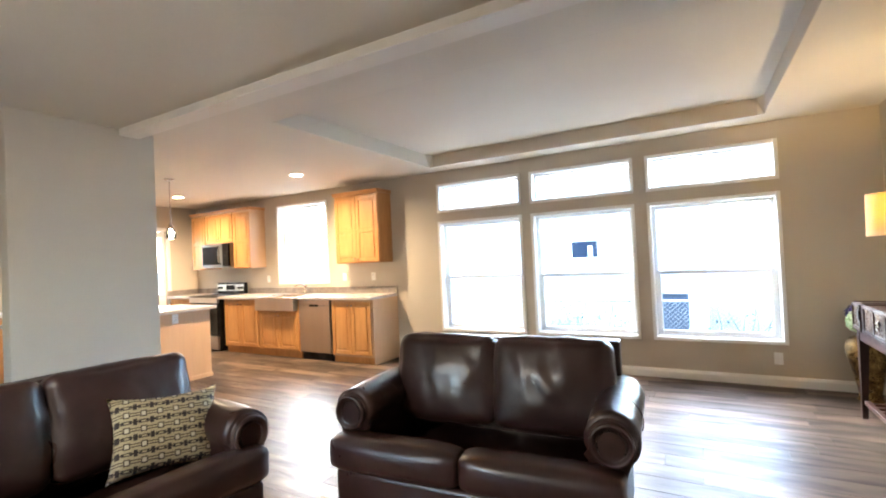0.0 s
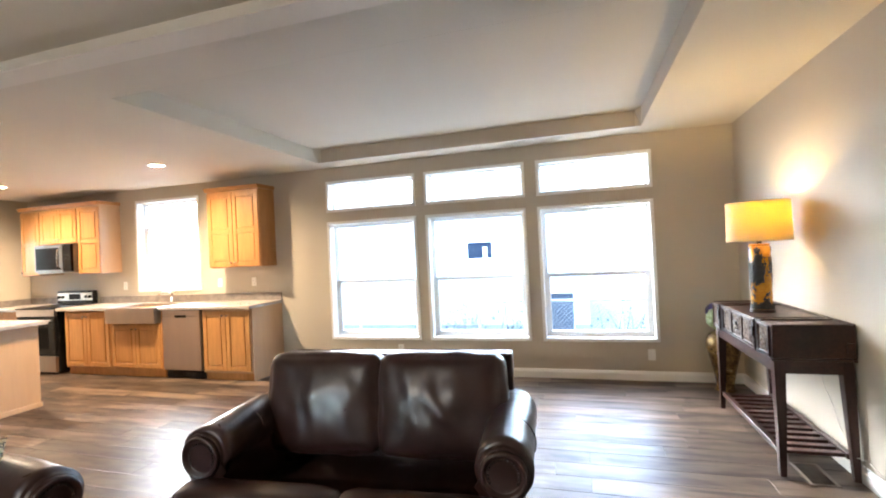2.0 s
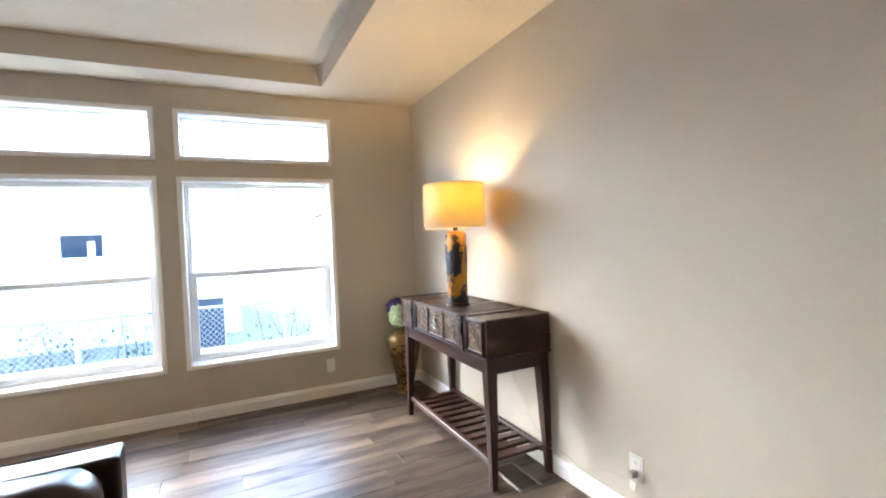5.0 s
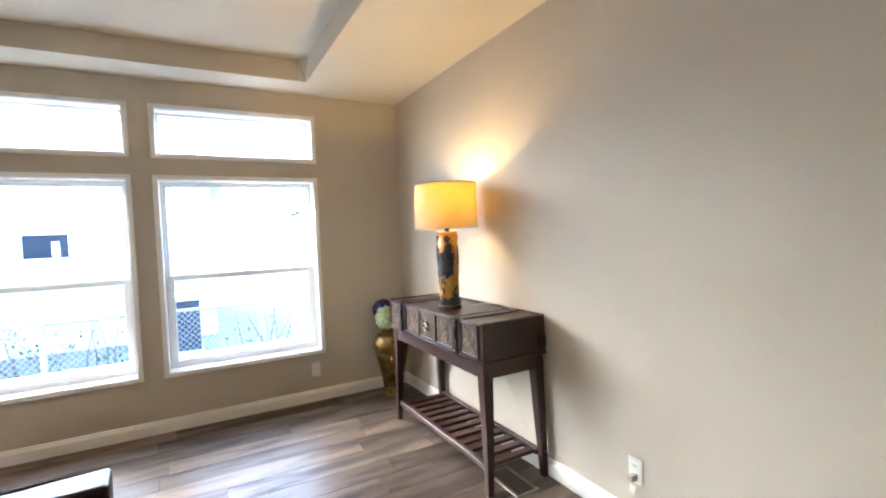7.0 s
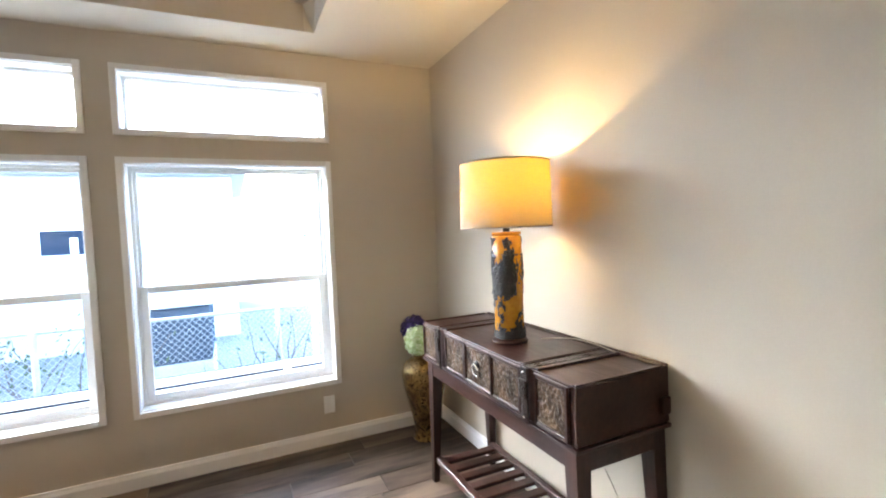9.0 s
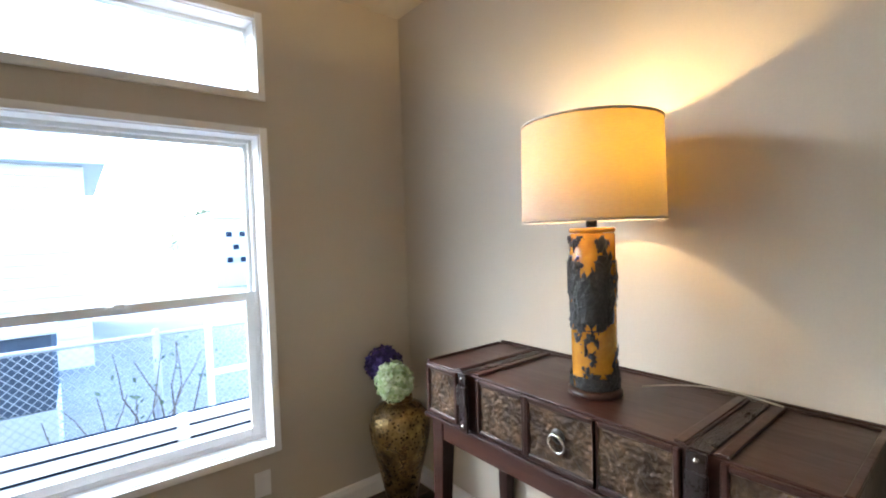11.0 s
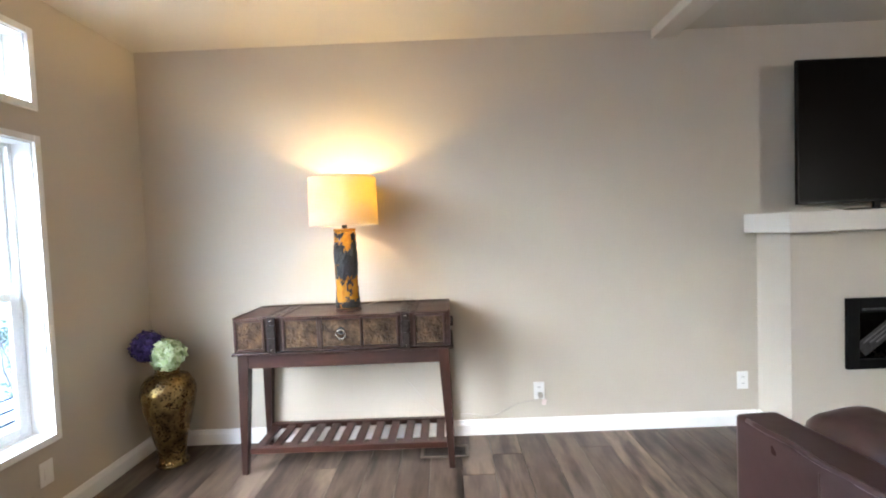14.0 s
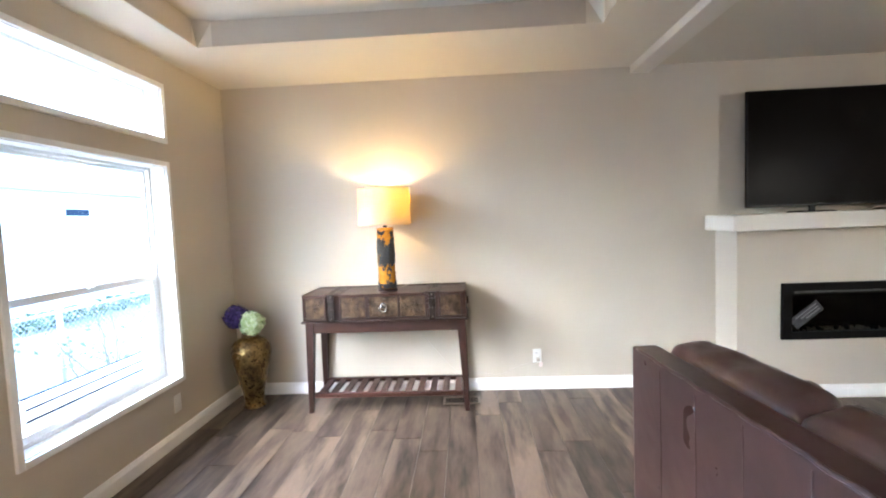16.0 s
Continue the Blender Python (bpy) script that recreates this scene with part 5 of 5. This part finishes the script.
def neighbour_house():
    h = thing("neighbour_house", (-4, 8.0, GZ), "white single-storey house with a dark window beyond the fence", "house")
    part("wall", boxed((-9, 0, 0), (2.7, 6, 3.5)), SIDING, h, "white siding wall")
    rf = prism([(-9.4, 3.5), (3.0, 3.5), (3.0, 3.62), (-9.4, 3.62)], -0.4, 6.4)
    prism([(-9.4, 3.62), (3.0, 3.62), (2.4, 4.6), (-8.6, 4.6)], 1.5, 4.5, rf)
    part("roof", rf, ROOF, h)
    for k in range(18):
        part("siding_board", boxed((-9, -0.018, 0.15 + k * 0.185), (2.7, -0.001, 0.325 + k * 0.185), 0.004, 1), SIDING, h)
    for x0, x1, z0, z1 in ((-0.66, 0.06, 1.95, 2.42),):
        w = part("window", boxed((x0, -0.03, z0), (x1, -0.019, z1)), DARKBLUE, h, "dark blue window")
        part("frame", ring(bmesh.new(), x0 - 0.05, x1 + 0.05, z0 - 0.05, z1 + 0.05, 0.05, -0.045, -0.019), VINYL, w)
        part("curtain", boxed((x0 + 0.45, -0.034, z0 + 0.02), (x0 + 0.58, -0.0305, z1 - 0.14)), VINYL, w)
    part("wall_vent", boxed((2.33, -0.04, 2.02), (2.48, -0.019, 2.05), 0.003, 1), GALV, h)


neighbour_house()


def chain_fence(y, x0, x1, top):
    f = thing("chain_link_fence", ((x0 + x1) / 2, y, GZ), "galvanised chain-link fence with posts and a top rail", "fence")
    ox = (x0 + x1) / 2
    h = top - GZ
    n = int((x1 - x0) / 2.4)
    for k in range(n + 1):
        x = x0 + (x1 - x0) * k / n - ox
        part("post", tube([(x, 0, 0), (x, 0, h + 0.05)], 0.032, 10), GALV, f, smooth=True)
    part("top_rail", tube([(x0 - ox, 0, h), (x1 - ox, 0, h)], 0.021, 8), GALV, f, smooth=True)
    verts, faces = [], []
    step, r = 0.075, 0.0030

    def bar(a, b):
        d = (Vector(b) - Vector(a)).normalized()
        s = Vector((d.z, 0, -d.x)) * r
        k = len(verts)
        for p in (a, b):
            verts.extend([tuple(Vector(p) + s), tuple(Vector(p) - s), tuple(Vector(p) + Vector((0, r * 1.4, 0)))])
        faces.extend([(k, k + 1, k + 4, k + 3), (k + 1, k + 2, k + 5, k + 4), (k + 2, k, k + 3, k + 5)])

    x = x0 - ox
    while x < x1 - ox:
        for sgn in (-1, 1):
            a = (x, 0.004 * sgn, 0.05) if sgn > 0 else (x + h - 0.05, 0.004 * sgn, 0.05)
            bar(a, (a[0] + sgn * (h - 0.05), a[1], h))
        x += step
    me = bpy.data.meshes.new("mesh_wire")
    me.from_pydata(verts, [], faces)
    me.materials.append(GALV)
    w = new("mesh_wire", me)
    w.parent = f
    tagged(w, "woven diamond wire", kind="stuff")


chain_fence(3.0, -10.5, 8.71, 0.50)
bin_ = thing("utility_shed", (-1.99, 3.75, GZ), "low white utility shed with a dark blue panel behind the fence", "shed")
part("panel", boxed((-0.35, -0.5, 0.66), (0.33, 0.5, 1.34), 0.02), NAVY, bin_, "dark blue upper panel")
part("base", boxed((-0.36, -0.5, 0.0), (0.34, 0.5, 0.655), 0.01), SIDING, bin_)
part("cap", boxed((-0.38, -0.53, 1.345), (0.36, 0.53, 1.38), 0.008), SIDING, bin_)


def shrub(x, y, h, seed, leafy):
    rng = random.Random(seed)
    s = thing("shrub", (x, y, GZ), "bare thin shrub with a few leaves by the fence" if leafy < 40 else "bushy grey-green shrub by the fence", "shrub", "shrubs by the fence")
    bm = bmesh.new()
    tips = []
    for k in range(7):
        a = rng.uniform(0, 6.28)
        p = [Vector((0.04 * math.cos(a), 0.04 * math.sin(a), 0))]
        d = Vector((0.25 * math.cos(a), 0.25 * math.sin(a), 1))
        for j in range(6):
            d = (d + Vector((rng.uniform(-0.35, 0.35), rng.uniform(-0.35, 0.35), 0.05))).normalized()
            p.append(p[-1] + d * h / 6)
        tube(p, [0.012 * (1 - j / 8) for j in range(7)], 5, bm)
        tips += p[3:]
    part("branches", bm, BARK, s)
    lf = bmesh.new()
    for k in range(leafy * 4):
        c = rng.choice(tips) + Vector([rng.gauss(0, 0.09) for _ in range(3)])
        u = Vector([rng.gauss(0, 1) for _ in range(3)]).normalized()
        w = u.orthogonal().normalized()
        q = rng.uniform(0.02, 0.045)
        lf.faces.new([lf.verts.new(c + e) for e in (-u * q, w * q * 0.5, u * q, -w * q * 0.5)])
    part("leaves", lf, LEAF, s)


for x, y, h, sd, lv in ((-0.95, 2.6, 1.25, 1, 6), (-1.35, 2.5, 0.9, 2, 3), (-2.75, 2.6, 1.4, 3, 14), (-3.5, 3.6, 1.2, 4, 26), (-4.3, 3.7, 1.1, 5, 24), (0.6, 3.5, 1.5, 6, 60), (1.6, 2.5, 1.4, 7, 40)):
    shrub(x, y, h, sd, lv)

gate = thing("white_gate", (-0.09, 2.9, GZ), "white painted open-framed gate in front of the fence", "gate")
for x in (-0.37, 0.37):
    part("gate_post", boxed((x - 0.028, -0.028, 0.0), (x + 0.028, 0.028, 1.34), 0.006), VINYL, gate)
for z in (1.30, 0.80, 0.22):
    part("gate_rail", boxed((-0.341, -0.022, z - 0.025), (0.341, 0.022, z + 0.025), 0.005, 1), VINYL, gate)

railing = thing("slatted_railing", (-2.1, 0.92, GZ + 0.055), "white horizontal slatted railing just outside the windows", "railing")
for k in range(5):
    part("rail", boxed((-2.6, -0.012, 1.000 - k * 0.078), (2.4, 0.012, 1.057 - k * 0.078), 0.004, 1), VINYL, railing)
# Dark sheet put behind the slats for the shade in their gaps.
part("backing", boxed((-2.58, 0.062, 0.62), (2.38, 0.072, 1.05), 0.002, 1), DARKBLUE, railing, "dark sheet standing in for the shade between the slats")
for x in (-2.5, -1.3, -0.1, 1.1, 2.3):
    part("post", boxed((x - 0.03, 0.013, -0.055), (x + 0.03, 0.06, 1.05), 0.004, 1), VINYL, railing)


def far_tree(x, y, h, seed):
    rng = random.Random(seed)
    t = thing("distant_tree", (x, y, GZ), "distant bare-crowned tree beyond the yard", "tree", "far trees")
    part("trunk", tube([(0, 0, 0), (0.1, 0, h * 0.3), (0, 0.1, h * 0.65)], [0.22, 0.15, 0.06], 8), BARK, t)
    bm = bmesh.new()
    for k in range(420):
        a, u = rng.uniform(0, 6.28), rng.random() ** 0.5
        z = rng.uniform(0.3, 1.0)
        r = h * 0.36 * math.sin(math.pi * min(0.97, (z - 0.22) / 0.8)) ** 0.7 * u
        c = Vector((r * math.cos(a), r * math.sin(a), z * h)) + Vector([rng.gauss(0, h * 0.03) for _ in range(3)])
        p = Vector([rng.gauss(0, 1) for _ in range(3)]).normalized()
        q = p.orthogonal().normalized()
        s = h * rng.uniform(0.02, 0.045)
        bm.faces.new([bm.verts.new(c + e) for e in (-p * s, q * s * 0.7, p * s, -q * s * 0.7)])
    part("crown", bm, LEAF, t)


for k, (x, y, h) in enumerate(((6.2, 46, 4.4), (7.1, 49, 4.8), (8.4, 48, 5.2), (9.9, 52, 5.4), (24, 48, 6), (32, 52, 7))):
    far_tree(x, y, h, 20 + k)


def far_building(x, y, w, h, rows, cols):
    b = thing("office_building", (x, y, GZ), "pale distant building with rows of small dark windows", "building")
    part("wall", boxed((0, 0, 0), (w, 9, h)), SIDING, b)
    part("roof", boxed((-0.2, -0.2, h), (w + 0.2, 9.2, h + 0.25)), ROOF, b)
    for r in range(rows):
        for c in range(cols):
            x0 = 0.5 + (c + 0.5 * (r % 2)) * (w - 1.2) / cols
            part("window", boxed((x0, -0.06, 1.1 + r * 0.58), (x0 + 0.24, -0.01, 1.33 + r * 0.58)), DARKBLUE, b)


far_building(3.3, 20.0, 7.5, 3.1, 3, 11)


def side_house():
    h = thing("side_house", (5.2, 8.4, GZ), "white house with one small high window beyond the fence", "house")
    part("wall", boxed((0, 0, 0), (12, 7, 3.3)), SIDING, h)
    part("roof", prism([(-0.3, 3.3), (12.3, 3.3), (11.5, 4.2), (0.5, 4.2)], -0.3, 7.3), ROOF, h)
    w = part("window", boxed((2.45, -0.03, 2.68), (3.15, -0.001, 2.86)), DARKBLUE, h, "narrow dark window")
    part("sill", boxed((2.4, -0.06, 2.63), (3.2, -0.001, 2.675), 0.005), VINYL, w)


side_house()


def low_hedge(x0, x1, y, h):
    rng = random.Random(31)
    g = thing("low_hedge", ((x0 + x1) / 2, y, GZ), "low dark green hedge along the foot of the side house", "hedge")
    bm = bmesh.new()
    half = (x1 - x0) / 2
    for k in range(1500):
        x = rng.uniform(-half, half)
        top = h * (0.75 + 0.35 * noise.noise(Vector((x * 1.3, 2.0, 0.0))))
        c = Vector((x, rng.gauss(0, 0.14), rng.uniform(0.02, top)))
        u = Vector([rng.gauss(0, 1) for _ in range(3)]).normalized()
        w = u.orthogonal().normalized()
        q = rng.uniform(0.05, 0.09)
        bm.faces.new([bm.verts.new(c + e) for e in (-u * q, w * q * 0.6, u * q, -w * q * 0.6)])
    part("leaves", bm, LEAF, g)
    stems = bmesh.new()
    for k in range(24):
        x = -half + (k + 0.5) * 2 * half / 24
        tube([(x, 0, 0), (x + rng.uniform(-0.08, 0.08), 0.03, h * 0.6)], [0.014, 0.006], 5, stems)
    part("stems", stems, BARK, g)


low_hedge(5.4, 14.0, 8.0, 0.5)
skip = thing("orange_container", (5.2, 40.0, GZ), "orange metal container in the far lot", "container")
part("body", boxed((0, 0, 0.1), (1.6, 1.2, 1.5), 0.03), ORANGE, skip)
part("lid", boxed((-0.05, -0.05, 1.505), (1.65, 1.25, 1.6), 0.02), ORANGE, skip)


# ---------------------------------------------------------------- floor planks
tagged(new("floor"), "grey-brown wood-look vinyl plank floor", "floor", "", "structure")
floor = bpy.data.objects["floor"]
PW, PL = 0.182, 1.22


def plank_mesh(name, length, width):
    g = 0.0010
    bm = bmesh.new()
    box(bm, (-length / 2 + g, -width / 2 + g, -0.012), (length / 2 - g, width / 2 - g, 0.0))
    bmesh.ops.bevel(bm, geom=[e for e in bm.edges if all(v.co.z > -0.001 for v in e.verts)], offset=0.0009, segments=1, affect="EDGES")
    return link(name, bm, PLANK)


full = plank_mesh("plank", PL, PW)
rng = random.Random(11)
made, rest = 0, []
for row in range(int(-YS / PW) + 1):
    yc = -PW * (row + 0.5)
    wid = PW
    if yc - PW / 2 < YS:
        wid = yc + PW / 2 - YS
        yc = YS + wid / 2
    x = 0.0
    first = (rng.random() * 0.85 + 0.15) * PL
    while x > XW + 0.01:
        ln = min(first, x - XW)
        first = PL
        xc = x - ln / 2
        x -= ln
        if ln < 0.02 or wid < 0.02:
            continue
        near = xc > -6.2 and yc > -5.6
        if near and made < 300:
            made += 1
            me = full if abs(ln - PL) < 1e-4 and abs(wid - PW) < 1e-4 else plank_mesh("plank", ln, wid)
            ob = new("plank", me)
            ob.location = (xc, yc, 0)
            ob.parent = floor
        else:
            rest.append((xc, yc, ln, wid))
verts, faces = [], []
for xc, yc, ln, wid in rest:
    k = len(verts)
    a, b, e = ln / 2 - 0.001, wid / 2 - 0.001, 0.0016
    for dx, dy, z in ((a, b, -0.0016), (a - e, b - e, 0.0)):
        verts += [(xc - dx, yc - dy, z), (xc + dx, yc - dy, z), (xc + dx, yc + dy, z), (xc - dx, yc + dy, z)]
    faces.append((k + 4, k + 5, k + 6, k + 7))
    for j in range(4):
        faces.append((k + j, k + (j + 1) % 4, k + 4 + (j + 1) % 4, k + 4 + j))
me = bpy.data.meshes.new("far_planks")
me.from_pydata(verts, [], faces)
me.materials.append(PLANKFAR)
far = new("far_planks", me)
far.parent = floor
tagged(far, "further planks", kind="stuff")
